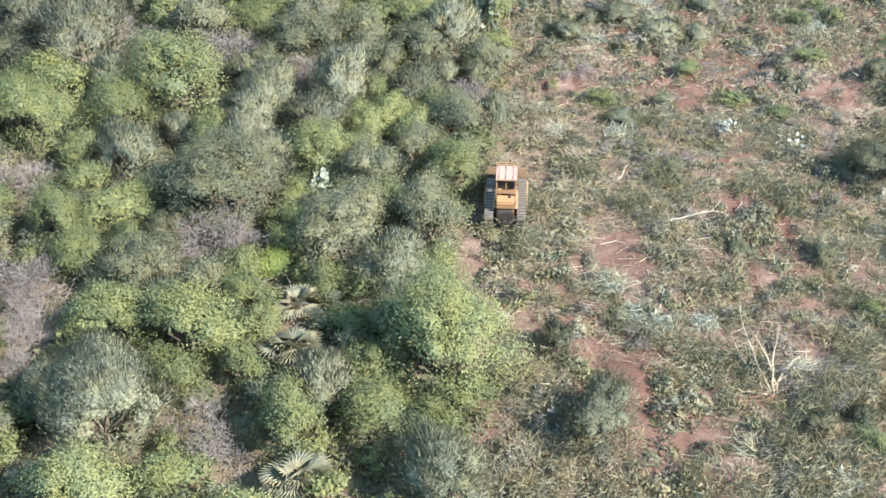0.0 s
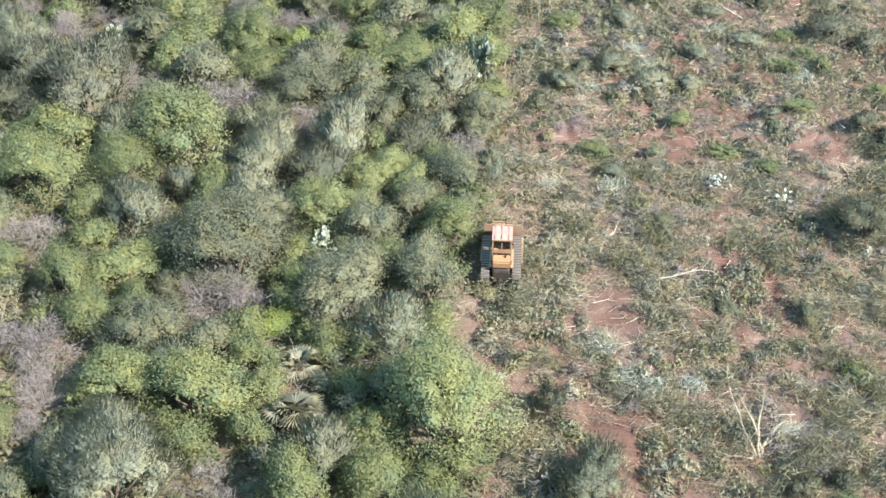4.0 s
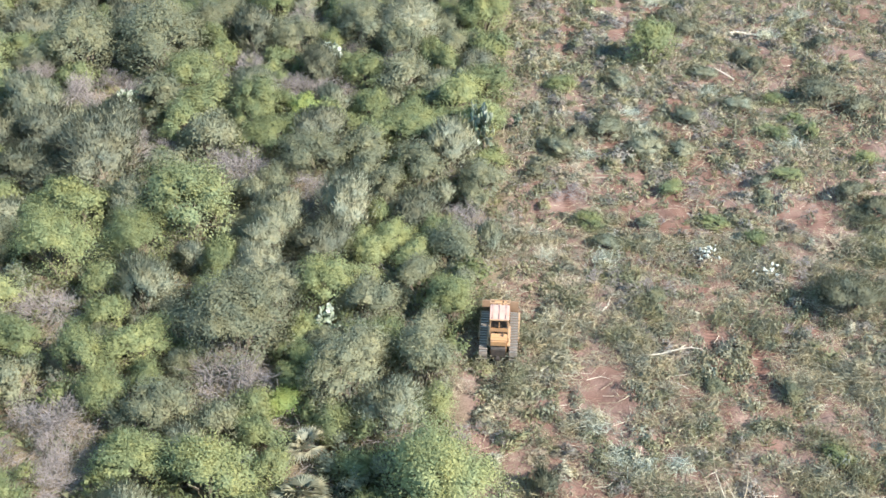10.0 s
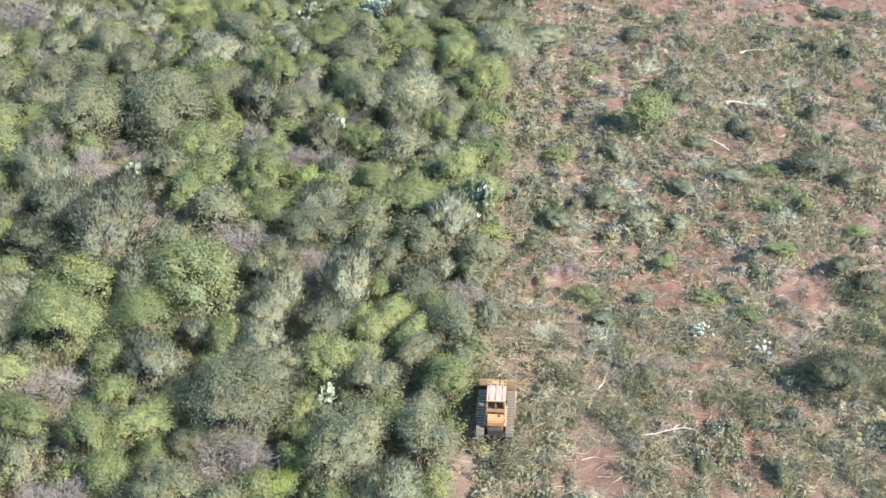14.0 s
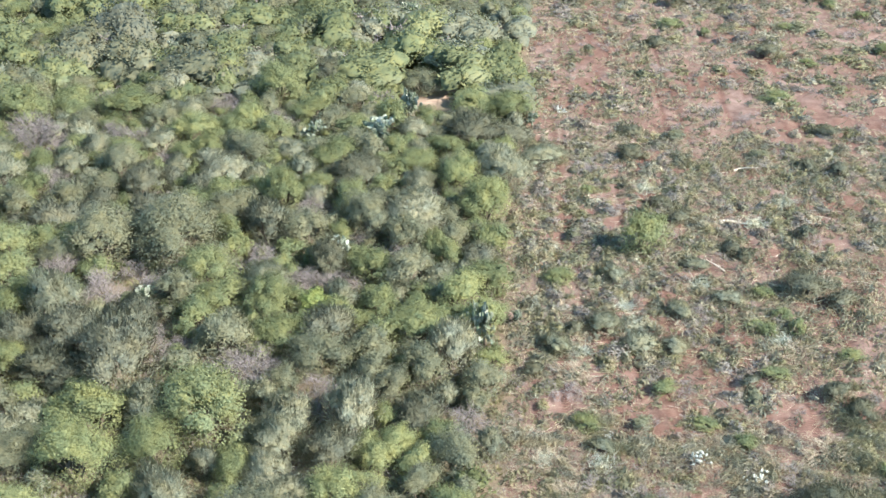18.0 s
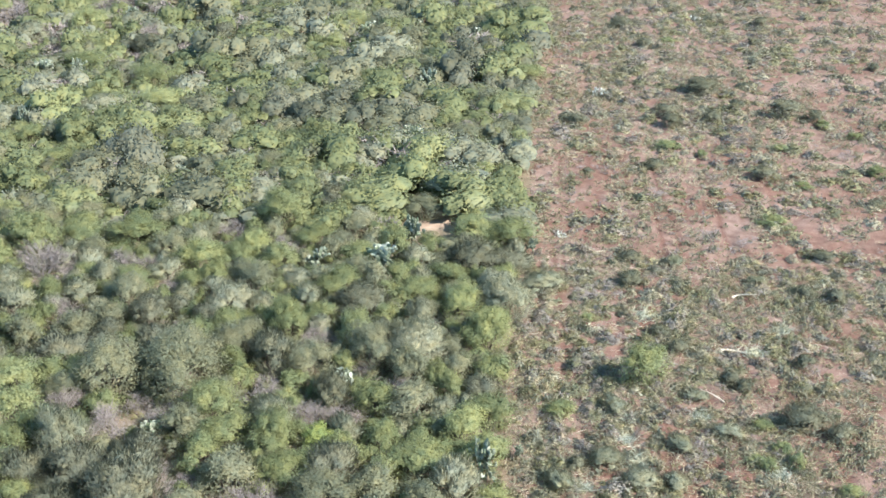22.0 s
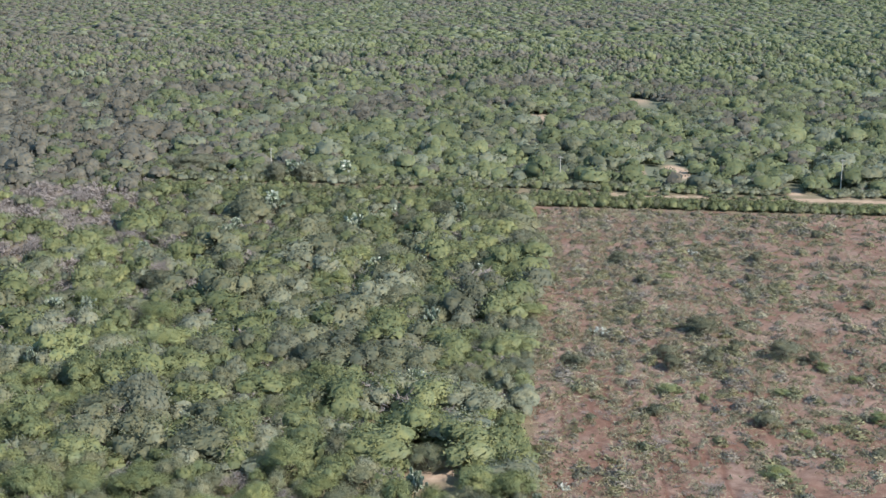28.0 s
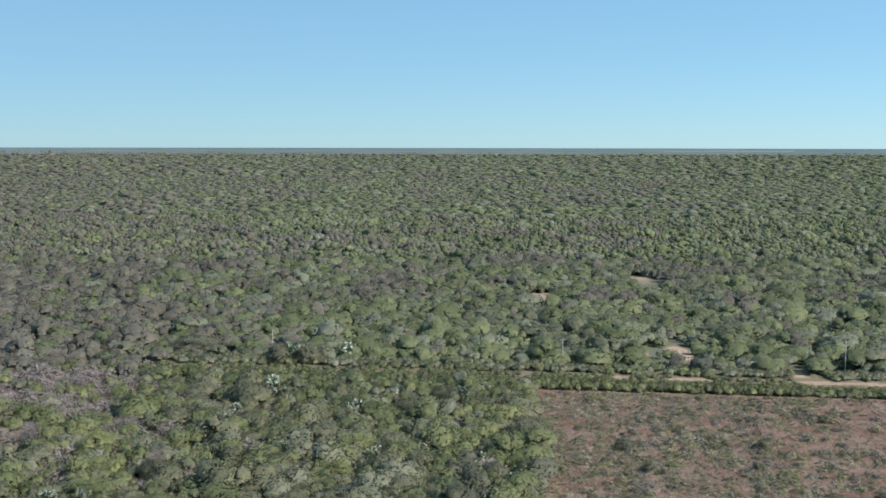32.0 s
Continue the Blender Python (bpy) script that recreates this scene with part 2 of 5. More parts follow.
def scatter(shape, xyz, scale, angle, lean=None):
    """Many copies of one shape (verts, tris) in one mesh: arrays of verts and tris, and the copy that each vert is of."""
    v, f = shape
    k = len(xyz)
    p = v[None] * (scale[:, None, :] if scale.ndim == 2 else scale[:, None, None])
    p = np.einsum("kij,kvj->kvi", turn_z(angle), p)
    if lean is not None:
        c, s = np.cos(lean)[:, None], np.sin(lean)[:, None]
        p = np.stack([p[..., 0], p[..., 1] * c - p[..., 2] * s, p[..., 1] * s + p[..., 2] * c], -1)
        p = np.einsum("kij,kvj->kvi", turn_z(angle * 7.3), p)
    p += xyz[:, None, :]
    tris = f[None] + (np.arange(k) * len(v))[:, None, None]
    return p.reshape(-1, 3), tris.reshape(-1, f.shape[1]), np.repeat(np.arange(k), len(v))


def merge(*parts):
    vs, fs, o = [], [], 0
    for v, f in parts:
        vs.append(v)
        fs.append(f + o)
        o += len(v)
    return np.concatenate(vs), np.concatenate(fs)


def unit(v):
    return v / np.maximum(np.linalg.norm(v, axis=-1, keepdims=True), 1e-6)


def leaves_at(r, centres, outward, length, width, spread=0.8):
    """A small triangle for each leaf, roughly facing outward."""
    k = len(centres)
    axis = unit(r.normal(size=(k, 3)) + 0.0)
    nrm = unit(outward + spread * r.normal(size=(k, 3)))
    a = unit(np.cross(nrm, axis))
    c = np.cross(nrm, a)
    le = (length * r.uniform(0.6, 1.4, k))[:, None]
    wi = (width * r.uniform(0.6, 1.4, k))[:, None]
    v = np.stack([centres - a * le * 0.5 - c * wi * 0.5, centres - a * le * 0.5 + c * wi * 0.5, centres + a * le * 0.6], 1)
    return v.reshape(-1, 3), np.arange(3 * k).reshape(-1, 3)


def rod(a, b_, ra, rb, sides=4):
    a, b_ = np.asarray(a, float), np.asarray(b_, float)
    d = unit(b_ - a)
    u = unit(np.cross(d, [0.31, 0.87, 0.13]))
    w = np.cross(d, u)
    an = np.arange(sides) * 2 * math.pi / sides
    ring = np.cos(an)[:, None] * u + np.sin(an)[:, None] * w
    v = np.concatenate([a + ring * ra, b_ + ring * rb])
    f = []
    for i in range(sides):
        j = (i + 1) % sides
        f += [(i, j, sides + j), (i, sides + j, sides + i)]
    return v, np.array(f)


def sphere(level):
    bm = bmesh.new()
    bmesh.ops.create_icosphere(bm, subdivisions=level, radius=1)
    v = np.array([q.co[:] for q in bm.verts])
    f = np.array([[q.index for q in p.verts] for p in bm.faces])
    bm.free()
    return v, f


BALL1, BALL2 = sphere(1), sphere(2)


def lumpy(r, ball, amount):
    """A ball pushed in and out into rounded lumps."""
    v, f = ball
    seeds = unit(r.normal(size=(9, 3)))
    d = (v @ seeds.T).max(1)
    k = 1 - amount + amount * 1.6 * (d - 0.55) / 0.45 * 0.8 + 0.18 * amount * r.normal(size=len(v))
    return v * np.clip(k, 0.5, 1.25)[:, None], f


# ---- scrub plants, one unit across and high ----
def blades(r, c, out, tip, length, width, soften):
    """Leaf sprays, one thin triangle each, that face outward; with soft normals."""
    k = len(c)
    side = unit(np.cross(tip, out + 0.22 * r.normal(size=(k, 3))))
    le = (length * r.uniform(0.6, 1.4, k))[:, None]
    wi = (width * r.uniform(0.6, 1.4, k))[:, None]
    foot = c - tip * le * 0.4
    va, vb, vc = foot - side * wi * 0.5, foot + side * wi * 0.5, foot + tip * le
    flip = (np.cross(vb - va, vc - va) * out).sum(1) < 0
    va[flip], vb[flip] = vb[flip].copy(), va[flip].copy()
    v = np.stack([va, vb, vc], 1).reshape(-1, 3)
    return v, np.arange(3 * k).reshape(-1, 3), np.repeat(unit(out + soften * r.normal(size=(k, 3))), 3, axis=0)


def crown_shape(seed, lobes, count, length, width, style="leaf", inner=60, size=0.15, soften=0.35):
    """Uneven lobes of fine leaf sprays over an inner mass of broader ones; unit size (x, y in -0.5..0.5, z in 0..1).
    Gives verts, tris and soft normals."""
    r = np.random.default_rng(seed)
    ang = np.arange(lobes) * 2.4 + r.uniform(0, 1.6, lobes)
    rad = 0.36 * np.sqrt((np.arange(lobes) + 0.3) / lobes) * r.uniform(0.6, 1.15, lobes)
    lc = np.stack([np.cos(ang) * rad, np.sin(ang) * rad, 0.20 + 0.54 * np.sqrt(np.maximum(0, 1 - (rad / 0.45) ** 2)) * r.uniform(0.55, 1.12, lobes)], 1)
    lr = r.uniform(0.09, 0.20, lobes) * (22 / (lobes + 8)) ** 0.35
    weight = lr ** 2 / (lr ** 2).sum()
    who = r.choice(lobes, count, p=weight)
    d = unit(r.normal(size=(count, 3)) + np.array([0, 0, 0.40]))
    c = lc[who] + d * (lr[who] * r.uniform(0.3, 1.42, count) ** 0.7)[:, None] * [1.1, 1.1, 0.9]
    skirt = r.random(count) < 0.26
    k = int(skirt.sum())
    sa, sz = r.uniform(0, 2 * math.pi, k), r.uniform(0.03, 0.5, k)
    sr = (0.25 + 0.20 * np.sin(sz * math.pi)) * r.uniform(0.75, 1.08, k) * (1 + 0.16 * np.sin(3 * sa + seed) + 0.1 * np.sin(7 * sa))
    c[skirt] = np.stack([np.cos(sa) * sr, np.sin(sa) * sr, sz], 1)
    d[skirt] = unit(np.stack([np.cos(sa), np.sin(sa), 0.4 + 0 * sa], 1))
    c[:, 2] = np.clip(c[:, 2], 0.02, 1)
    out = unit(d * 0.5 + unit(c - np.array([0, 0, 0.25])) * 0.85 + [0, 0, 0.15])
    a, b_, c_ = (0.8, 0.15, 0.25) if style == "leaf" else (0.36, 0.55, 0.55)
    tip = unit(a * unit(r.normal(size=(count, 3))) + b_ * out + [0, 0, c_])
    leaf = blades(r, c, out, tip, length, width, soften)
    w2 = r.choice(lobes, inner, p=weight)
    d2 = unit(r.normal(size=(inner, 3)) + np.array([0, 0, 0.3]))
    c2 = (lc[w2] - np.array([0, 0, 0.25])) * 0.86 + np.array([0, 0, 0.25]) + d2 * (lr[w2] * 0.5)[:, None]
    o2 = unit(unit(c2 - np.array([0, 0, 0.15])) + 0.4 * d2)
    mass = blades(r, c2, o2, unit(np.cross(o2, r.normal(size=(inner, 3)))), size, size * 0.75, 0.3)
    return np.concatenate([leaf[0], mass[0]]), np.concatenate([leaf[1], mass[1] + 3 * count]), np.concatenate([leaf[2], mass[2]])


def mound_shape(seed, lobes, ball, count, size, soften=0.3):
    """A shrub farther off: a broad mound of uneven leaf masses with a loose fringe; verts, tris and soft normals."""
    r = np.random.default_rng(seed)
    ang = np.arange(lobes) * 2.4 + r.uniform(0, 1.5, lobes)
    rad = 0.36 * np.sqrt((np.arange(lobes) + 0.1) / lobes) * r.uniform(0.65, 1.2, lobes)
    lr = r.uniform(0.14, 0.28, lobes) * (8 / (lobes + 2)) ** 0.4
    rise = np.sqrt(np.maximum(0.03, 1 - (rad / 0.47) ** 2)) * r.uniform(0.62, 1.08, lobes)
    lc = np.stack([np.cos(ang) * rad, np.sin(ang) * rad, (1 - 1.5 * lr) * rise], 1)
    stretch = np.array([1.0, 1.0, 1.5])
    vs, fs, ns, o = [], [], [], 0
    for c, q in zip(lc, lr):
        v, f = lumpy(r, ball, 0.28)
        v = v * (1 + 0.09 * r.normal(size=(len(v), 1)))
        n1 = unit(ball[0] * 0.55 + unit(c - [0, 0, 0.1]) * 0.55 + 0.20 * r.normal(size=v.shape) + [0, 0, 0.2])
        v = v * q * 0.84 * stretch + c
        f = f[(ball[0][f][:, :, 2].mean(1) > -0.55) & (v[f][:, :, 2].mean(1) > -0.02)]
        vs.append(v), fs.append(f + o), ns.append(n1)
        o += len(v)
    who = r.choice(lobes, count, p=lr ** 2 / (lr ** 2).sum())
    d = unit(r.normal(size=(count, 3)) + [0, 0, 0.35])
    c = lc[who] + d * stretch * (lr[who] * r.uniform(0.85, 1.28, count))[:, None]
    c[:, 2] = np.maximum(c[:, 2], 0.03)
    out = unit(d * 0.55 + unit(c - [0, 0, 0.15]) * 0.55 + [0, 0, 0.2])
    tip = unit(unit(r.normal(size=(count, 3))) * 0.7 + out * 0.25 + [0, 0, 0.45])
    lv, lf, ln = blades(r, c, out, tip, size, size * 0.55, soften)
    return np.concatenate([*vs, lv]), np.concatenate([*fs, lf + o]), np.concatenate([*ns, ln])


def trunk_shape(seed, stems=4):
    r = np.random.default_rng(seed)
    rods = []
    for i in range(stems):
        a = r.uniform(0, 2 * math.pi)
        foot = np.array([0.02 * math.cos(a), 0.02 * math.sin(a), -0.06])
        knee = np.array([0.10 * math.cos(a), 0.10 * math.sin(a), 0.22])
        rods.append(rod(foot, knee, 0.022, 0.016, 5))
        for j in range(3):
            q = knee + np.array([r.normal(0, 0.1), r.normal(0, 0.1), r.uniform(0.2, 0.4)])
            rods.append(rod(knee, q, 0.014, 0.005, 4))
    return merge(*rods)


def strands(r, start, along, length, width):
    """Thin tapering blades, one triangle each."""
    k = len(start)
    d = unit(along)
    side = unit(np.cross(d, r.normal(size=(k, 3)))) * width * 0.5
    le = (length * r.uniform(0.6, 1.4, k))[:, None]
    v = np.stack([start - side, start + side, start + d * le], 1)
    return v.reshape(-1, 3), np.arange(3 * k).reshape(-1, 3)


def twig_shape(seed, count=60, fine=0, width=0.008):
    """A bare, dead shrub: stems that fork into a haze of fine twigs."""
    r = np.random.default_rng(seed)
    rods, ends = [], []
    tips = [(np.zeros(3) + [0, 0, -0.03], unit(np.array([math.cos(a) * 0.9, math.sin(a) * 0.9, r.uniform(0.5, 1.8)])), 0.008, 0.34)
            for a in r.uniform(0, 2 * math.pi, 9)]
    while tips and len(rods) < count:
        p, d, w, le = tips.pop(0)
        q = p + d * le * r.uniform(0.7, 1.2)
        q[2] = max(q[2], 0.02)
        rods.append(rod(p, q, w, w * 0.5, 3))
        ends.append((q, d))
        for _ in range(3):
            e = unit(d + 0.6 * r.normal(size=3) + np.array([0, 0, 0.15]))
            tips.append((q, e, w * 0.5, le * 0.62))
    if fine:
        pick = r.integers(min(3, len(ends) - 1), len(ends), fine)
        c = np.array([ends[i][0] for i in pick]) + 0.055 * r.normal(size=(fine, 3))
        c[:, 2] = np.maximum(c[:, 2], 0.03)
        d = np.array([ends[i][1] for i in pick]) + 0.7 * r.normal(size=(fine, 3))
        rods.append(strands(r, c, d, 0.13, width))
    return merge(*rods)


def fan_palm_shape(seed, fronds=26):
    r = np.random.default_rng(seed)
    parts = []
    for i in range(fronds):
        a = r.uniform(0, 2 * math.pi)
        el = r.uniform(-0.15, 1.25)
        d = np.array([math.cos(a) * math.cos(el), math.sin(a) * math.cos(el), math.sin(el)])
        base = np.array([0, 0, 0.38])
        hub = base + d * r.uniform(0.12, 0.22)
        parts.append(rod(base, hub, 0.008, 0.005, 3))
        side = unit(np.cross(d, [0, 0, 1]))
        for k in range(-5, 6):
            t = unit(d * math.cos(k * 0.24) + side * math.sin(k * 0.24))
            tip = hub + t * 0.26 + np.array([0, 0, -0.05 - 0.05 * abs(k) / 5])
            w = np.cross(t, unit(np.cross(t, side) + 1e-3))
            s = side * 0.016 * math.cos(k * 0.24) - d * 0.016 * math.sin(k * 0.24)
            v = np.stack([hub, hub + t * 0.13 + s, tip, hub + t * 0.13 - s])
            parts.append((v, np.array([[0, 1, 2], [0, 2, 3]])))
    return merge(*parts)


def pad_shape():
    v, f = BALL1
    return v * np.array([0.5, 0.11, 0.62]) + np.array([0, 0, 0.55]), f


def cactus_shape(seed, pads=150):
    """A tree-like prickly pear: flat pads growing out of pads."""
    r = np.random.default_rng(seed)
    pv, pf = pad_shape()
    parts, tips = [], [(np.array([0.0, 0, 0.12]), np.array([0.0, 0, 1.0]))]
    while len(parts) < pads and tips:
        p, d = tips.pop(0)
        size = 0.06 * r.uniform(0.8, 1.25)
        side = unit(np.cross(d, r.normal(size=3)))
        nrm = np.cross(side, d)
        m3 = np.stack([side, nrm, d], 1)
        parts.append(((pv * size) @ m3.T + p, pf))
        end = p + d * size * 1.1
        for _ in range(r.integers(2, 4)):
            e = unit(d * 0.6 + 0.75 * r.normal(size=3) + np.array([0, 0, 0.35]))
            tips.append((end + side * size * r.uniform(-0.3, 0.3), e))
    v, f = merge(*parts)
    v = v / np.array([np.ptp(v[:, 0]), np.ptp(v[:, 1]), v[:, 2].max()])
    return v, f

# ---- ground: one sheet to the horizon ----
def spaced(stops):
    out = [stops[0][0]]
    for (a, step), (b_, step2) in zip(stops, stops[1:]):
        k = max(1, int((b_ - a) / ((step + step2) / 2)))
        out += list(a + (b_ - a) * np.linspace(0, 1, k + 1)[1:])
    return np.array(out)


gx = spaced([(-4900, 900), (-1000, 300), (-200, 30), (-60, 4), (-2, 0.8), (2, 0.42), (42, 0.5), (70, 1.2), (130, 3), (400, 60), (1500, 300), (4900, 900)])
gy = spaced([(-4900, 900), (-300, 120), (0, 8), (30, 0.42), (95, 0.45), (150, 1.0), (330, 1.4), (390, 1.6), (430, 8), (1000, 60), (2600, 150), (4900, 200)])
XX, YY = np.meshgrid(gx, gy)


def lattice(x, y, seed):
    """Smooth value noise on a unit lattice."""
    xi, yi = np.floor(x).astype(np.int64), np.floor(y).astype(np.int64)
    fx, fy = x - xi, y - yi
    fx, fy = fx * fx * (3 - 2 * fx), fy * fy * (3 - 2 * fy)

    def h(a, b_):
        q = (a * 374761393 + b_ * 668265263 + seed * 982451653) & 0x7FFFFFFF
        q = ((q ^ (q >> 13)) * 1274126177) & 0x7FFFFFFF
        return ((q ^ (q >> 16)) & 0xFFFF) / 65535.0
    return (h(xi, yi) * (1 - fx) + h(xi + 1, yi) * fx) * (1 - fy) + (h(xi, yi + 1) * (1 - fx) + h(xi + 1, yi + 1) * fx) * fy


LANES = (4.9, 6.9, 8.6, 10.9, 13.2, 15.6, 17.4, 20.0, 22.3, 25.0, 28.5, 31.0, 34.5, 37.0)


# soil scraped bare by the blade: x, y, half width, half depth
SCRAPES = [
    (7.1, 43.9, 1.0, 1.3), (7.6, 41.7, 1.2, 1.2), (8.2, 40.0, 1.1, 1.1), (9.8, 38.8, 0.8, 1.6), (17.7, 48.6, 1.8, 1.4),
    (19.1, 50.5, 1.1, 1.5), (4.2, 42.0, 1.0, 1.4), (15.2, 70.7, 1.4, 2.4), (24.2, 71.5, 2.1, 2.8), (5.5, 52.8, 0.9, 0.8),
    (7.6, 52.1, 0.9, 0.8), (11.8, 53.1, 0.8, 0.8), (13.3, 77.9, 1.5, 2.3), (20.9, 83.5, 1.3, 3.1), (8.4, 103.3, 1.4, 5.1),
    (12.9, 104.8, 1.9, 3.2), (20.7, 94.5, 2.0, 2.8), (25.9, 71.6, 1.9, 2.6), (12.2, 78.8, 1.3, 2.5), (27.7, 97.1, 1.8, 2.3),
    (32.7, 103.2, 3.3, 3.8), (34.9, 126.7, 3.2, 4.3), (36.7, 108.9, 3.5, 3.7), (13.5, 110.3, 1.8, 4.5), (33.6, 126.9, 1.7, 6.5),
    (40.8, 137.5, 3.2, 5.5), (55.2, 209.5, 6.2, 5.8), (50.2, 272.6, 5.3, 6.3), (45.7, 132.5, 3.1, 4.3),
]


def scraped(x, y):
    """How bare the blade has left the soil, 0 to 1, with ragged rims."""
    z = np.zeros_like(x)
    rag = 0.5 * (lattice(x / 0.7, y / 1.1, 61) - 0.5) + 0.5 * (lattice(x / 2.1, y / 3.0, 62) - 0.5)
    for bx, by, rx, ry in SCRAPES:
        z = np.maximum(z, np.clip((0.95 - np.hypot((x - bx) / rx, (y - by) / ry) + 1.3 * rag) / 0.45, 0, 1))
    return z


def ruts(x, y):
    """How much a crawler track has churned the soil, 0 to 1."""
    z = np.zeros_like(x)
    for i, cx in enumerate(LANES):
        c = cx + 0.5 * np.sin(y / 17.0 + i * 1.7) + 0.02 * (y - 60)
        live = np.clip((lattice(y / 9.0 + i * 5, x * 0 + i, 3) - 0.42) * 5, 0, 1)
        z = np.maximum(z, np.clip(1.7 - np.abs(x - c) / 0.25, 0, 1) * live)
    return z


def track_marks(x, y):
    """Crawler ruts with cleat prints, in lanes along the field."""
    return -ruts(x, y) * (0.05 + 0.05 * (np.sin(y * 2 * math.pi / 0.9) > 0))


field = in_field(XX, YY) & (np.abs(XX) < 400) & (YY > -50)
near = np.exp(-np.maximum(0, np.hypot(XX - 10, YY - 80) - 200) / 80)
ZZ = near * (0.35 * (lattice(XX / 7, YY / 7, 1) - 0.5) + 0.30 * (lattice(XX / 1.9, YY / 1.9, 2) - 0.5) + 0.24 * (lattice(XX / 0.9, YY / 0.9, 5) - 0.5))
ZZ += np.where(field & (YY < 170), track_marks(XX, YY) - scraped(XX, YY) * (0.10 + 0.22 * (lattice((XX + 0.55 * YY) / 0.8, YY / 9, 63) - 0.5)), 0)
line = road_line(XX)
ZZ -= np.where((YY > line + 16) & (YY < line + 24), 0.25, 0) * near
far = np.hypot(XX, YY)
ZZ += 47.0 * np.clip((far - 1200) / 3700, 0, 1) ** 1.5
zone = np.zeros((*XX.shape, 4), np.float32)
zone[..., 3] = 1
soft_edge = np.clip((XX - edge(YY) + 0.6 + 1.2 * (lattice(XX / 1.5, YY / 1.5, 8) - 0.5)) / 1.2, 0, 1) * (YY < line) * (np.abs(XX) < 1500) * (YY > -300)
zone[..., 0] = soft_edge
sandy = 0.8 * ((YY > line + 19) & (YY < line + 23) & (XX > 25) & (XX < 400)).astype(float)
for bx, by, rx, ry in BARE:
    sandy = np.maximum(sandy, np.clip((1.25 - np.hypot((XX - bx) / rx, (YY - by) / ry)) / 0.4, 0, 1))
zone[..., 1] = sandy
zone[..., 2] = np.clip((YY - line - 19) / 30, 0, 1) * (1 - np.clip(sandy, 0, 1))
ny, nx = XX.shape
idx = np.arange(nx * ny).reshape(ny, nx)
quads = np.stack([idx[:-1, :-1], idx[:-1, 1:], idx[1:, 1:], idx[1:, :-1]], -1).reshape(-1, 4)
me = mesh_of("ground", np.stack([XX, YY, ZZ], -1).reshape(-1, 3), quads, [SOIL], smooth=True)
at = me.color_attributes.new("zone", "FLOAT_COLOR", "POINT")
at.data.foreach_set("color", zone.reshape(-1))
at = me.attributes.new("rut", "FLOAT", "POINT")
at.data.foreach_set("value", (np.where(field & (YY < 170), np.maximum(ruts(XX, YY) * 0.85, 0.30 * scraped(XX, YY)), 0)).astype(np.float32).ravel())
tagged(new("ground", me), "red bare soil of a freshly cleared field, brown litter under the scrub", "ground", kind="structure")


def ground_z(x, y):
    """Height of the sheet."""
    x, y = np.atleast_1d(np.asarray(x, float)), np.atleast_1d(np.asarray(y, float))
    i = np.clip(np.searchsorted(gx, x) - 1, 0, nx - 2)
    j = np.clip(np.searchsorted(gy, y) - 1, 0, ny - 2)
    u, v = (x - gx[i]) / (gx[i + 1] - gx[i]), (y - gy[j]) / (gy[j + 1] - gy[j])
    return (ZZ[j, i] * (1 - u) + ZZ[j, i + 1] * u) * (1 - v) + (ZZ[j + 1, i] * (1 - u) + ZZ[j + 1, i + 1] * u) * v


# ---- marked plants: x, y, width, height ----
SPOTS = {}
SPOTS['sage'] = [
    (-15.6, 37.0, 6.0, 5.5), (-0.9, 34.2, 4.8, 4.5), (-3.8, 48.6, 4.3, 4.1), (-20.7, 59.3, 5.3, 4.9),
    (-5.8, 101.7, 5.5, 5.1), (-35.8, 83.5, 6.0, 5.5), (-6.2, 100.6, 5.7, 5.3), (2.5, 111.8, 5.9, 5.4),
    (-68.6, 272.5, 8.0, 4.0), (-21.0, 240.9, 9.5, 4.7), (-16.5, 212.9, 7.4, 3.7), (-20.0, 185.1, 7.5, 3.7),
    (-61.9, 179.9, 7.4, 3.7), (-15.5, 135.5, 5.0, 2.5), (-35.7, 118.8, 4.5, 2.2), (-26.7, 110.3, 6.6, 3.3),
    (6.6, 118.0, 5.7, 2.8), (-28.2, 183.1, 5.6, 2.8), (6.3, 190.4, 6.7, 3.3), (-6.8, 184.1, 5.6, 2.8),
    (-51.3, 285.2, 6.9, 3.5), (-51.0, 147.6, 5.4, 2.7), (-92.2, 228.6, 8.0, 4.0), (-32.2, 112.6, 4.3, 2.1),
]
SPOTS['sage'] += [
    (10.8, 84.4, 3.7, 1.7), (6.7, 80.8, 3.2, 1.4), (13.7, 81.8, 3.6, 1.6), (12.4, 92.8, 3.0, 1.4),
    (9.4, 68.0, 2.4, 1.1), (17.6, 87.0, 2.9, 1.3), (22.2, 89.2, 2.9, 1.3), (16.4, 81.4, 2.7, 1.2),
    (20.2, 95.6, 2.6, 1.1),
]
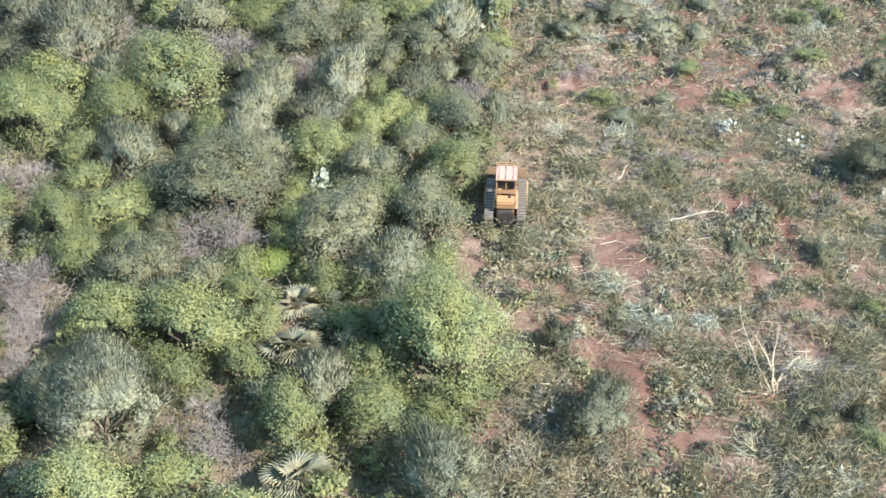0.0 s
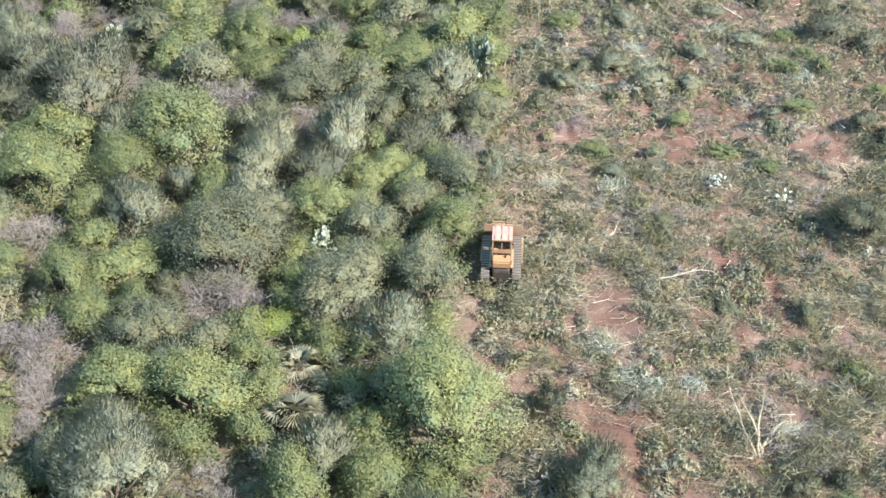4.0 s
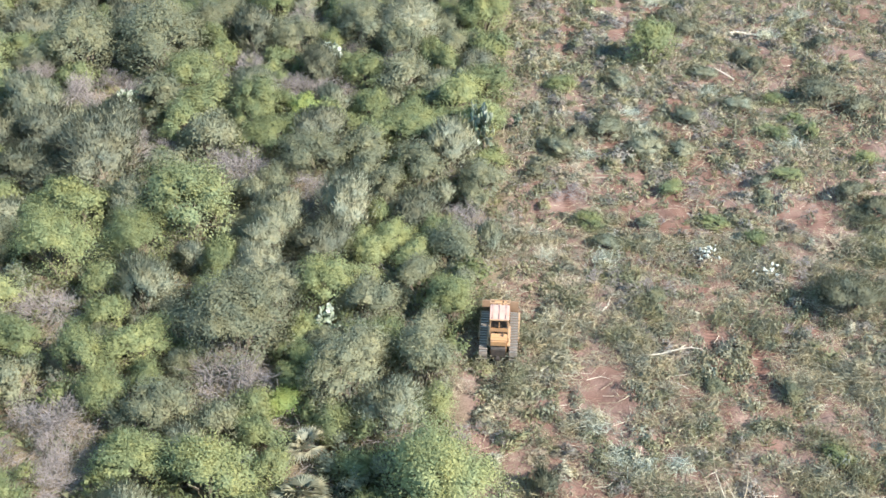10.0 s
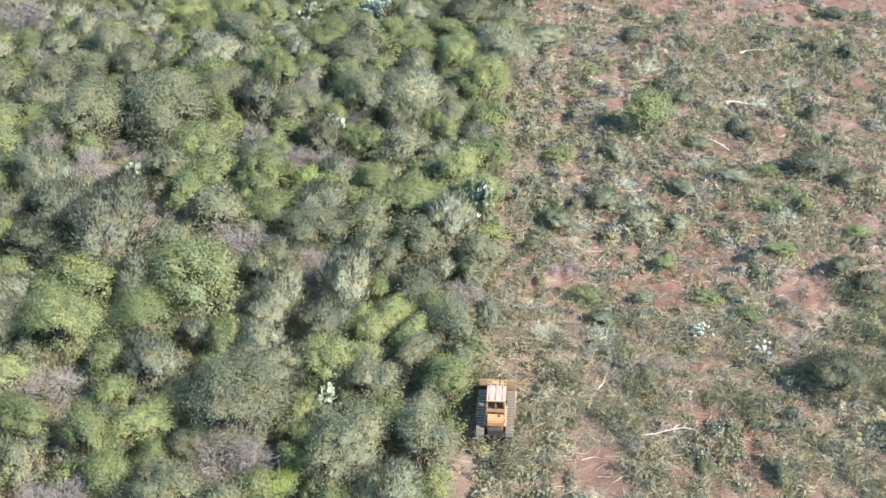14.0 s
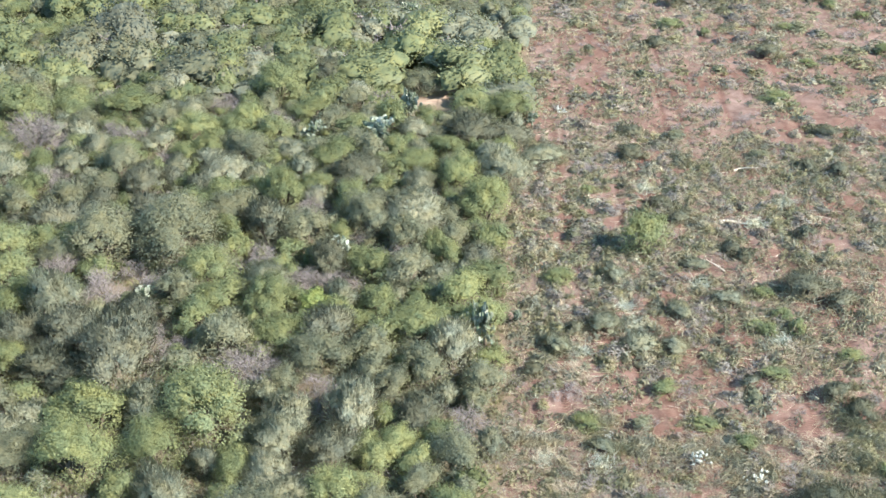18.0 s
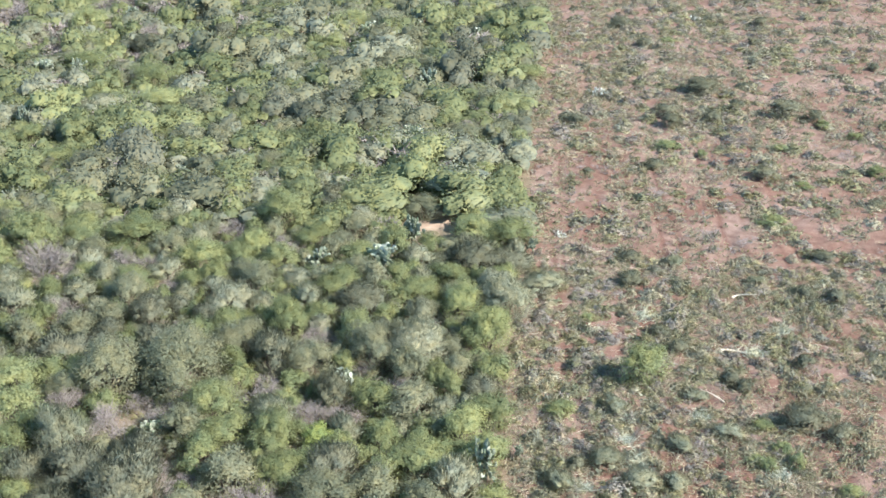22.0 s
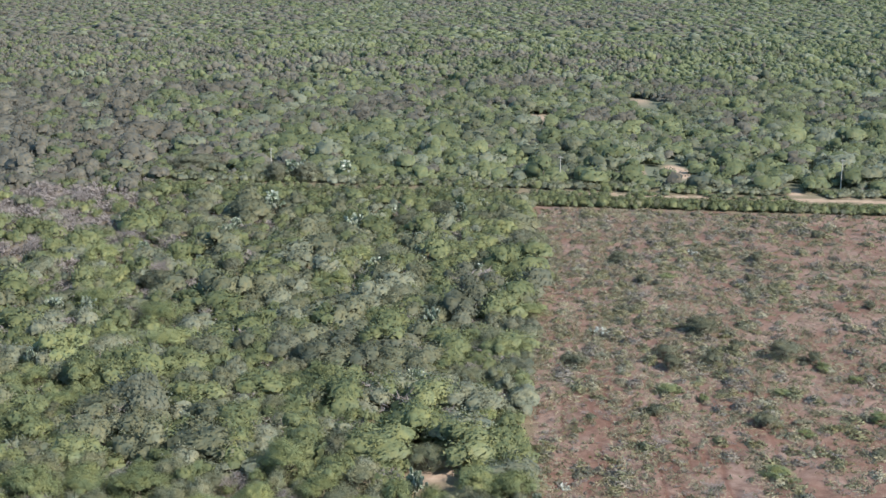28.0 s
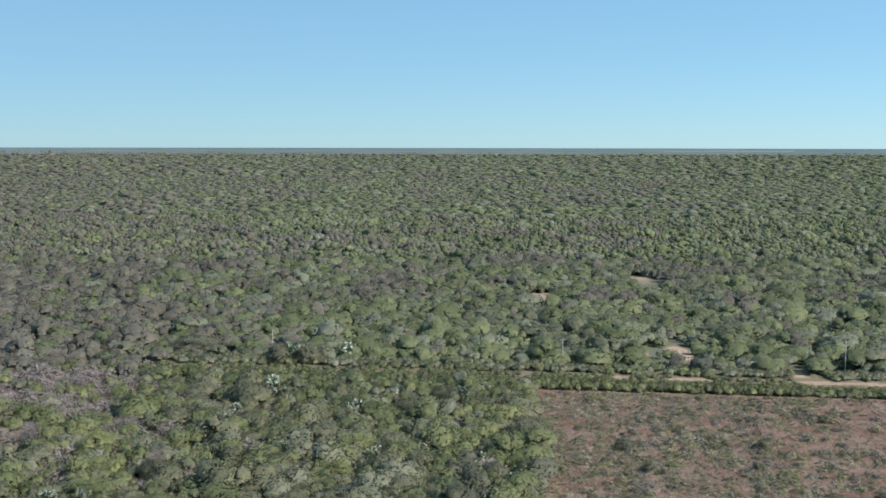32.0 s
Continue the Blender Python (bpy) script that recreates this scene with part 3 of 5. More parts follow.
SPOTS['yellow'] = [
    (-1.0, 42.0, 7.7, 6.5), (-13.2, 43.0, 5.3, 4.9), (-27.2, 62.7, 6.6, 6.0), (-17.0, 43.7, 4.3, 4.1),
    (-15.5, 32.4, 4.7, 4.4), (-12.0, 33.6, 3.5, 3.3), (0.7, 104.0, 6.2, 5.6), (-27.7, 68.3, 5.2, 4.8),
    (0.5, 82.8, 4.1, 3.9), (-0.7, 130.7, 5.4, 5.0), (0.6, 105.8, 4.6, 4.3), (-53.3, 182.7, 10.2, 5.1),
    (-83.7, 240.1, 9.5, 4.8), (-28.8, 241.8, 10.7, 5.3), (-0.4, 152.3, 5.5, 2.7), (-13.3, 150.6, 5.5, 2.7),
    (1.5, 230.0, 6.8, 3.4), (-21.5, 163.1, 5.9, 2.9), (-27.4, 126.3, 6.1, 3.0), (-38.7, 115.8, 5.7, 2.8),
    (-2.1, 111.5, 6.6, 3.3), (-30.7, 223.8, 6.7, 3.3),
]
SPOTS['dead'] = [
    (-11.8, 37.1, 3.9, 2.8), (-13.9, 51.0, 5.7, 3.8), (-0.0, 68.6, 4.4, 3.1), (-20.4, 41.2, 2.9, 2.1),
    (-21.7, 45.9, 3.1, 2.3), (-17.3, 75.5, 6.4, 4.2), (-20.5, 92.7, 5.0, 3.4), (-8.0, 94.6, 3.8, 2.7),
    (-11.8, 72.6, 4.6, 3.1), (-49.9, 118.0, 6.9, 4.6), (-124.0, 399.4, 14.8, 6.5), (-106.5, 301.3, 12.0, 6.5),
    (-103.0, 269.2, 9.5, 6.5), (-83.1, 258.1, 9.1, 6.5), (-69.1, 227.9, 6.9, 6.3), (-103.1, 245.5, 9.9, 6.5),
    (-137.6, 339.7, 11.8, 6.5), (-74.0, 505.2, 12.3, 6.5), (-10.9, 182.4, 5.5, 2.8), (-1.6, 174.1, 5.3, 2.6),
    (-56.0, 148.4, 3.9, 1.9), (-38.9, 142.5, 4.5, 2.2), (-53.3, 170.7, 4.4, 2.2), (-48.5, 134.7, 3.6, 1.8),
]
SPOTS['dead'] += [
    (-50.3, 247.1, 4.9, 2.4), (-17.2, 150.8, 3.1, 1.6), (-72.7, 192.2, 5.9, 2.9),
]
SPOTS['green'] = [
    (-7.7, 37.1, 4.2, 4.0), (-4.0, 37.9, 3.7, 3.5), (-22.7, 52.8, 4.3, 4.1), (-1.2, 58.7, 4.1, 3.9),
    (17.9, 37.8, 2.2, 1.3), (-4.6, 41.3, 2.9, 2.8), (-10.3, 41.1, 2.9, 2.8), (-0.1, 39.6, 2.8, 2.8),
    (-19.6, 68.3, 8.3, 6.5), (-9.4, 91.3, 4.4, 4.1), (-25.4, 134.6, 7.3, 6.5), (3.4, 129.8, 5.7, 5.2),
    (-53.8, 125.5, 7.9, 6.5), (-73.6, 207.5, 9.9, 5.0), (-58.9, 197.9, 10.5, 5.2), (-41.3, 127.4, 7.5, 3.7),
    (10.6, 231.6, 5.7, 2.8), (6.6, 205.3, 6.1, 3.1), (1.5, 144.9, 3.8, 1.9), (-20.4, 129.5, 5.5, 2.7),
    (-44.2, 167.8, 5.2, 2.6), (-61.9, 156.2, 5.7, 2.8), (4.8, 162.5, 5.0, 2.5), (-7.1, 114.6, 5.6, 2.8),
]
SPOTS['green'] += [
    (-68.8, 165.9, 6.0, 3.0), (27.1, 168.4, 3.8, 1.7), (31.7, 165.2, 2.7, 1.2), (44.0, 168.5, 2.6, 1.1),
    (53.3, 180.3, 3.1, 1.4), (56.6, 174.5, 2.6, 1.2), (28.9, 169.1, 2.1, 0.9), (43.5, 152.1, 2.6, 1.2),
    (55.1, 157.8, 3.5, 1.6), (36.0, 235.6, 3.5, 1.6), (11.2, 111.3, 1.8, 0.8), (36.7, 138.7, 4.3, 1.9),
    (26.3, 86.8, 2.1, 1.0), (25.4, 90.6, 2.0, 1.0), (8.6, 71.0, 2.5, 1.2), (17.2, 71.2, 2.1, 1.0),
    (19.9, 68.9, 2.0, 1.0), (23.8, 77.6, 2.2, 1.1), (7.4, 92.4, 3.0, 1.5), (23.8, 84.7, 1.9, 0.9),
    (14.8, 75.6, 2.2, 1.1), (30.6, 80.9, 2.2, 1.1), (15.8, 98.5, 5.2, 4.9),
]
SPOTS['palm'] = [
    (-8.3, 42.8, 3.5, 2.6), (-8.6, 46.7, 3.1, 2.3), (-6.8, 34.3, 3.5, 2.6),
]
SPOTS['olive'] = [
    (-6.7, 51.8, 6.3, 5.4), (-13.9, 55.3, 7.8, 6.5), (-3.4, 61.8, 3.8, 3.4), (-6.1, 58.6, 4.3, 3.8),
    (-2.7, 55.9, 3.3, 3.1), (-28.0, 94.6, 9.5, 6.5), (-8.1, 77.6, 4.8, 4.2), (-4.0, 75.3, 4.7, 4.1),
    (-34.7, 94.3, 8.0, 6.5), (-10.7, 100.4, 6.3, 5.4), (-28.6, 96.5, 8.5, 6.5), (-6.8, 97.1, 5.3, 4.7),
    (0.6, 186.1, 7.5, 3.7), (-10.9, 207.3, 7.2, 3.6), (-50.1, 135.2, 5.7, 2.9), (-25.5, 116.5, 6.9, 3.5),
    (-30.6, 155.4, 5.6, 2.8), (-13.8, 119.5, 5.1, 2.6), (-18.9, 119.2, 3.8, 1.9), (-64.0, 148.7, 6.2, 3.1),
    (-49.4, 182.0, 5.6, 2.8), (-54.6, 139.7, 4.4, 2.2), (-2.8, 169.3, 6.0, 3.0), (-7.9, 139.1, 5.8, 2.9),
]
SPOTS['olive'] += [
    (-31.7, 171.2, 5.3, 2.6), (2.4, 172.9, 5.3, 2.6), (-33.9, 131.0, 4.9, 2.4), (-26.6, 199.9, 6.0, 3.0),
]
SPOTS['bright'] = [
    (-10.4, 50.0, 2.5, 1.8), (-13.8, 85.5, 3.7, 2.6),
]
SPOTS['blue'] = [
    (-3.8, 69.5, 4.1, 3.7), (4.3, 44.0, 2.0, 2.0), (-9.9, 64.9, 4.6, 4.1), (-27.5, 74.7, 9.0, 6.5),
    (-12.1, 80.5, 5.1, 4.5), (-13.6, 92.2, 4.7, 4.1), (-0.0, 93.4, 3.7, 3.4), (-19.7, 139.1, 6.1, 5.3),
    (7.4, 254.9, 12.0, 6.5), (29.2, 179.6, 4.5, 2.3), (28.1, 248.3, 5.5, 2.7), (-65.2, 344.4, 10.2, 6.5),
    (-92.8, 358.5, 19.5, 6.5), (-56.7, 345.0, 11.9, 6.5), (-65.8, 220.8, 7.7, 3.9), (-53.7, 231.8, 6.9, 3.5),
    (-43.0, 227.1, 7.3, 3.7), (-45.2, 265.2, 7.1, 3.6), (-37.3, 159.8, 4.1, 2.1), (-46.3, 144.6, 3.8, 1.9),
    (-20.2, 278.4, 8.1, 4.1), (-12.7, 292.6, 8.5, 4.2), (-2.6, 277.8, 9.4, 4.7), (-1.1, 122.9, 7.2, 3.6),
]
SPOTS['blue'] += [
    (2.8, 122.6, 5.2, 2.6), (-12.8, 110.7, 7.2, 3.6), (-51.6, 203.2, 5.1, 2.6), (-74.3, 256.2, 5.7, 2.8),
    (-30.7, 208.1, 5.2, 2.6), (36.3, 182.3, 4.4, 2.4), (48.5, 185.1, 6.5, 3.5), (41.1, 189.4, 3.8, 2.1),
    (29.3, 185.3, 4.1, 2.2), (57.8, 250.2, 4.4, 2.4), (53.2, 235.6, 2.8, 1.5), (71.6, 215.5, 2.7, 1.5),
    (77.8, 276.8, 3.7, 2.0), (38.6, 116.5, 3.1, 1.7), (35.6, 118.0, 2.5, 1.4), (52.8, 183.8, 3.7, 2.0),
    (14.2, 179.7, 3.6, 2.0), (12.5, 181.6, 2.7, 1.5), (14.4, 156.8, 1.6, 0.9), (38.9, 156.2, 4.0, 2.2),
    (27.9, 252.5, 3.4, 1.9), (31.1, 232.3, 3.4, 1.9), (17.6, 126.8, 2.9, 1.6), (16.6, 120.4, 3.2, 1.8),
]
SPOTS['blue'] += [
    (52.0, 146.2, 2.2, 1.2), (24.3, 159.6, 3.3, 1.8), (37.0, 199.1, 5.9, 3.3), (20.2, 105.1, 2.4, 1.5),
    (29.2, 90.8, 4.4, 2.6), (32.0, 89.2, 2.9, 1.7), (4.8, 77.3, 1.9, 1.2), (21.6, 76.4, 1.7, 1.0),
    (24.4, 61.1, 4.8, 2.9), (27.9, 75.1, 2.6, 1.5), (29.1, 72.7, 2.9, 1.7), (8.4, 83.7, 2.0, 1.2),
    (24.9, 97.4, 2.1, 1.2), (31.8, 102.1, 2.7, 1.6),
]
SPOTS['cactus'] = [
    (-13.0, 93.3, 2.3, 3.4), (-28.7, 84.9, 1.9, 2.8), (0.8, 81.5, 2.7, 4.0), (3.4, 84.5, 1.2, 1.7),
    (-12.1, 112.3, 1.6, 2.4), (-8.7, 57.4, 1.5, 2.2), (-8.7, 129.7, 2.7, 4.0), (-11.1, 164.7, 2.9, 4.3),
    (-17.7, 160.9, 2.4, 3.6), (5.9, 127.9, 1.5, 2.2), (-72.0, 172.3, 2.6, 3.9), (-10.9, 165.6, 2.7, 4.1),
    (-8.2, 290.6, 3.4, 5.2), (-57.1, 294.3, 4.4, 6.5), (-15.7, 244.8, 2.9, 4.4), (-73.4, 202.9, 2.7, 4.0),
    (-79.7, 202.0, 2.5, 3.7), (-72.3, 173.2, 2.7, 4.0), (-10.1, 198.4, 2.8, 4.2), (-63.2, 265.1, 2.7, 4.0),
    (-76.5, 247.0, 2.7, 4.1), (-45.0, 346.8, 4.1, 6.1), (-60.1, 344.7, 6.8, 6.5), (-80.4, 203.9, 2.7, 3.5),
]
SPOTS['cactus'] += [
    (-70.9, 206.8, 2.5, 3.3), (-42.9, 211.5, 3.2, 4.1), (-32.5, 268.3, 5.5, 6.5), (-25.1, 234.2, 3.2, 4.2),
    (-16.9, 259.7, 3.0, 4.0), (-2.6, 235.4, 2.3, 3.0), (-10.9, 168.3, 2.6, 3.3), (-10.5, 161.6, 2.0, 2.6),
    (-14.4, 239.7, 2.4, 3.1), (4.2, 218.3, 2.8, 3.6), (-31.7, 187.5, 2.3, 3.0), (-62.0, 267.0, 2.9, 3.7),
    (-62.8, 240.3, 2.1, 2.8), (-72.6, 176.1, 2.2, 2.8), (-68.3, 189.3, 2.1, 2.8), (-11.8, 205.1, 2.0, 2.7),
    (-61.4, 273.4, 2.9, 3.8), (-10.7, 121.0, 3.2, 4.2), (-9.2, 131.5, 2.4, 3.1), (-19.0, 122.0, 2.2, 2.9),
    (-11.7, 110.7, 1.8, 2.3), (-42.4, 150.6, 1.9, 2.5), (-25.5, 293.4, 2.8, 3.7), (-2.9, 302.1, 2.9, 3.8),
]


# ---- near scrub: each plant a thing ----
STYLE = {"green": ("leaf", 0.115, 0.058), "olive": ("leaf", 0.115, 0.052), "yellow": ("leaf", 0.11, 0.056),
         "sage": ("feather", 0.26, 0.036), "blue": ("feather", 0.25, 0.037), "bright": ("leaf", 0.14, 0.08)}
# lobes and sprays by crown width, so that leaves keep one true size
CLASSES = ((2.3, 1.8, 9, 2000), (3.8, 3.1, 16, 5400), (5.6, 4.6, 24, 10500), (99, 7.0, 40, 21000))
CROWN_MESHES = {}


def crown_for(kind, width, y, k):
    ci = next(i for i, q in enumerate(CLASSES) if width < q[0])
    far_off = y > 68
    key = (kind, ci, far_off, k % 3)
    if key not in CROWN_MESHES:
        style, le, wi = STYLE[kind]
        _, d, lobes, count = CLASSES[ci]
        g = 1.35 if far_off else 1.0
        seed = 100 + 37 * list(STYLE).index(kind) + 7 * ci + (k % 3) + 500 * far_off
        count = int(count / g ** 1.7)
        v, f, nrm = crown_shape(seed, lobes, count, le * g / d, wi * g / d, style, max(60, count // 6), min(0.14, 0.26 * g / d))
        CROWN_MESHES[key] = mesh_of(kind + "_crown", v, f, [LEAF[kind]], smooth=True, normals=nrm)
    return CROWN_MESHES[key]


TRUNKS = [mesh_of("trunk", *trunk_shape(300 + k), [BARK]) for k in range(4)]
TWIGS = [mesh_of("dead_crown", *twig_shape(320 + k, 60, 1500, 0.006), [DEAD]) for k in range(4)]
PALMS = [mesh_of("palm_crown", *fan_palm_shape(340 + k), [LEAF["palm"]]) for k in range(3)]
PALM_TRUNKS = [mesh_of("palm_trunk", *rod((0, 0, -0.05), (0, 0, 0.40), 0.07, 0.06, 8), [BARK])]
CACTI = [mesh_of("cactus_pads", *cactus_shape(360 + k), [CACTUS]) for k in range(4)]
CACTUS_STEM = [mesh_of("cactus_stem", *rod((0, 0, -0.04), (0, 0, 0.28), 0.07, 0.05, 7), [BARK])]

WORDS = {
    "green": ("shrub", "leafy green thorn shrub with a rounded crown", "green shrubs in the scrub"),
    "olive": ("thorn_shrub", "dull olive-green thorn shrub with small leaves", "olive shrubs in the scrub"),
    "yellow": ("small_tree", "yellow-green airy small tree in full leaf", "yellow-green trees in the scrub"),
    "sage": ("feathery_shrub", "pale sage-green feathery shrub", "sage shrubs in the scrub"),
    "blue": ("feathery_shrub", "dark grey-green feathery broom-like shrub", "grey-green shrubs in the scrub"),
    "bright": ("bush", "vivid light-green low leafy bush", "bright bushes"),
    "dead": ("dead_shrub", "bare grey leafless shrub with tangled twigs", "dead shrubs in the scrub"),
    "palm": ("fan_palm", "low dwarf fan palm with stiff pale fronds", "fan palms in the scrub"),
    "cactus": ("prickly_pear", "tall tree-like prickly pear with whitish flat pads", "prickly pears"),
}


def plant(kind, x, y, width, height, k):
    """One plant: an Empty at its foot with trunk and crown under it."""
    name, label, group = WORDS[kind]
    z = float(ground_z(x, y)[0])
    ob = tagged(new(name), label, name.replace("_", " "), group)
    ob.empty_display_size = 0.3
    ob.matrix_basis = Matrix.LocRotScale((x, y, z), Euler((0, 0, k * 2.399)), (width * (1.0 + 0.24 * math.sin(k * 1.7)), width * (1.0 - 0.24 * math.sin(k * 1.7)), height))
    if kind == "dead":
        pairs = (("bare_crown", TWIGS[k % 4]),)
    elif kind == "palm":
        pairs = (("trunk", PALM_TRUNKS[0]), ("crown", PALMS[k % 3]))
    elif kind == "cactus":
        pairs = (("stem", CACTUS_STEM[0]), ("crown", CACTI[k % 4]))
    else:
        pairs = (("trunk", TRUNKS[k % 4]), ("crown", crown_for(kind, width, y, k)))
    for part_name, data in pairs:
        new(part_name, data).parent = ob
    return ob


taken = {}


def free(x, y, d, pack):
    cx, cy = int(x // 4), int(y // 4)
    for i in range(cx - 2, cx + 3):
        for j in range(cy - 2, cy + 3):
            for px, py, pd in taken.get((i, j), ()):
                if (px - x) ** 2 + (py - y) ** 2 < (pack * (pd + d)) ** 2:
                    return False
    return True


def take(x, y, d):
    taken.setdefault((int(x // 4), int(y // 4)), []).append((x, y, d))


serial = 0
for kind, spots in SPOTS.items():
    for x, y, d, h in spots:
        take(x, y, d * (1.7 if kind == "cactus" else 1.0))
        plant(kind, x, y, d * 1.05, h * (1.3 if y > 108 and x < edge(y) and kind != "cactus" and h < 5 else 1.0), serial)
        serial += 1


def pick_kind(x, y, r):
    """Kinds in drifts, as the scrub has them."""
    q = lattice(np.array([x / 11.0]), np.array([y / 11.0]), 21)[0] * 0.65 + r * 0.5
    for lim, kind in ((0.24, "blue"), (0.34, "dead"), (0.50, "olive"), (0.66, "green"), (0.80, "sage"), (0.93, "yellow"), (0.965, "dead"), (9, "olive")):
        if q < lim:
            return kind


NEAR = 132.0
for dmin, dmax, tries, pack in ((3.6, 5.6, 1500, 0.36), (2.2, 3.6, 5000, 0.32)):
    for _ in range(tries):
        y = 24 + (NEAR - 24) * math.sqrt(rng.random())
        x = rng.uniform(-(0.43 * y + 9), 8)
        d = rng.uniform(dmin, dmax)
        if x + d * 0.32 > edge(y) or not in_scrub(x, y) or not free(x, y, d, pack):
            continue
        if serial > 1900:
            break
        take(x, y, d)
        kind = pick_kind(x, y, rng.random())
        plant(kind, x, y, d * 1.1, (0.66 if kind == "dead" else rng.uniform(0.62, 1.0)) * d + 0.4, serial)
        serial += 1

# ---- scrub farther off, joined by kind ----
MIXED = ("green", "olive", "sage", "blue", "yellow", "bare")


def woods(name, y0, y1, cell, dlo, dhi, shapes, seed, label, keep=None, skin=LEAF_JOINED, tall=(0.40, 0.76)):
    """Plants on a shaken grid between two distances, one mesh for each kind of leaf."""
    r = np.random.default_rng(seed)
    ys = np.arange(y0, y1, cell)
    pts = []
    for y in ys:
        half = 0.43 * y + 14
        xs = np.arange(-half, half, cell)
        pts.append(np.stack([xs, np.full_like(xs, y)], 1))
    p = np.concatenate(pts)
    p += r.uniform(-0.5, 0.5, p.shape) * cell
    p = p[in_scrub(p[:, 0], p[:, 1])]
    p = p[r.random(len(p)) < 0.94]
    if keep is not None:
        p = p[[keep(x, y) for x, y in p]]
    d = r.uniform(dlo, dhi, len(p)) * (0.68 + 0.75 * r.random(len(p)) ** 2.2)
    off = np.maximum(0, p[:, 1] - 320)
    left = np.clip((-p[:, 0] - 45 - 0.05 * off) / (70 + 0.5 * off), 0, 1) * np.clip((p[:, 1] - 180) / 90, 0, 1)
    q = lattice(p[:, 0] / 26, p[:, 1] / 26, 31) * 0.6 + r.random(len(p)) * 0.5
    which = np.digitize(q, [0.19, 0.41, 0.68, 0.81])
    order = np.array([3, 1, 0, 2, 4])[which]
    dead = (r.random(len(p)) < 0.04 + 0.16 * left + 0.08 * (lattice(p[:, 0] / 60, p[:, 1] / 60, 41) > 0.62))
    grey = np.clip((lattice(p[:, 0] / 48, p[:, 1] / 70, 43) - 0.42) * 2.2, 0, 0.75) * np.clip((p[:, 1] - 250) / 100, 0, 1) * np.clip((120 - p[:, 0] + 0.25 * (p[:, 1] - 350)) / 200, 0.12, 1)
    order[r.random(len(p)) < np.maximum(grey, 0.75 * left) + 0.03] = 5
    if y1 < 330:
        dead |= order == 5
    for ki, kind in enumerate(MIXED + ("dead",)):
        sel = dead if kind == "dead" else (order == ki) & ~dead
        if not sel.any():
            continue
        pool = shapes["dead"] if kind == "dead" else shapes["leaf"]
        vs, fs, ps, ns, o = [], [], [], [], 0
        ids = np.flatnonzero(sel)
        for si, shape in enumerate(pool):
            k = ids[si::len(pool)]
            if not len(k):
                continue
            sc = np.stack([d[k] * r.uniform(1.0, 1.5, len(k)), d[k] * r.uniform(0.95, 1.3, len(k)), d[k] * r.uniform(*tall, len(k)) + 0.5], 1)
            z = ground_z(p[k, 0], p[k, 1])
            spin = r.uniform(0, 6.28, len(k))
            v, f, who = scatter(shape[:2], np.stack([p[k, 0], p[k, 1], z], 1), sc, spin)
            if len(shape) == 3 and y1 < 900:
                ns.append(np.einsum("kij,vj->kvi", turn_z(spin), shape[2]).reshape(-1, 3))
            vs.append(v), fs.append(f + o), ps.append(r.random(len(k))[who])
            o += len(v)
        me = mesh_of(name, np.concatenate(vs), np.concatenate(fs), [DEAD if kind == "dead" else skin[kind]], plant=np.concatenate(ps), smooth=kind != "dead", normals=np.concatenate(ns) if ns else None)
        tagged(new(name, me), label % ("grey leafless" if kind == "bare" else WORDS[kind][1].split(" ")[0]), "scrub", kind="stuff")


SHAPE_NEAR = {"leaf": [crown_shape(505 + k, 5, 420, 0.085, 0.042, "leaf", 60, 0.14) for k in range(6)], "dead": [twig_shape(535 + k, 24, 200, 0.012) for k in range(3)]}
SHAPE_MID = {"leaf": [mound_shape(500 + k, 4 + k % 4, BALL2, 1000, 0.055, 0.34) for k in range(8)], "dead": [twig_shape(520 + k, 30, 380, 0.022) for k in range(3)]}
SHAPE_LOW = {"leaf": [mound_shape(515 + k, 4, BALL1, 170, 0.10, 0.40) for k in range(6)], "dead": [twig_shape(528 + k, 14, 120, 0.03) for k in range(2)]}
SHAPE_BACK = {"leaf": [mound_shape(530 + k, 3 + k % 4, BALL2, 460, 0.070, 0.32) for k in range(8)], "dead": [twig_shape(525 + k, 24, 260, 0.030) for k in range(3)]}
SHAPE_FAR = {"leaf": [mound_shape(545 + k, 2 + k % 3, BALL2, 90, 0.10) for k in range(8)], "dead": [twig_shape(560 + k, 9, 60, 0.04) for k in range(2)]}
FLAT = {"leaf": [mound_shape(585 + k, 3, BALL1, 18, 0.17) for k in range(6)], "dead": [twig_shape(600, 3, 12, 0.07)]}
FLATTER = {"leaf": [mound_shape(595 + k, 1, BALL1, 6, 0.30) for k in range(5)], "dead": [twig_shape(601, 2, 8, 0.08)]}
def room(x, y):
    return free(x, y, 1.5, 0.33)


def gap(x, y):
    return free(x, y, 0.8, 0.22)


SCRUB, WOOD = "dense thorn scrub of %s shrubs", "distant dry woodland of %s crowns"
woods("low_scrub", 24, 132, 2.3, 1.3, 2.5, SHAPE_NEAR, 78, "low undergrowth of %s bushes between the shrubs", gap, LEAF_JOINED, (0.5, 0.85))
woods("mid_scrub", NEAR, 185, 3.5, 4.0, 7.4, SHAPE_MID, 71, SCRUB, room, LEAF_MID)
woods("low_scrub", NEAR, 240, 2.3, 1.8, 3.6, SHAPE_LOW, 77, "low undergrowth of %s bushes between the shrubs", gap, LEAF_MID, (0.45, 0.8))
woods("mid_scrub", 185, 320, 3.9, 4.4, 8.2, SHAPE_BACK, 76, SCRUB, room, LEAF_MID)
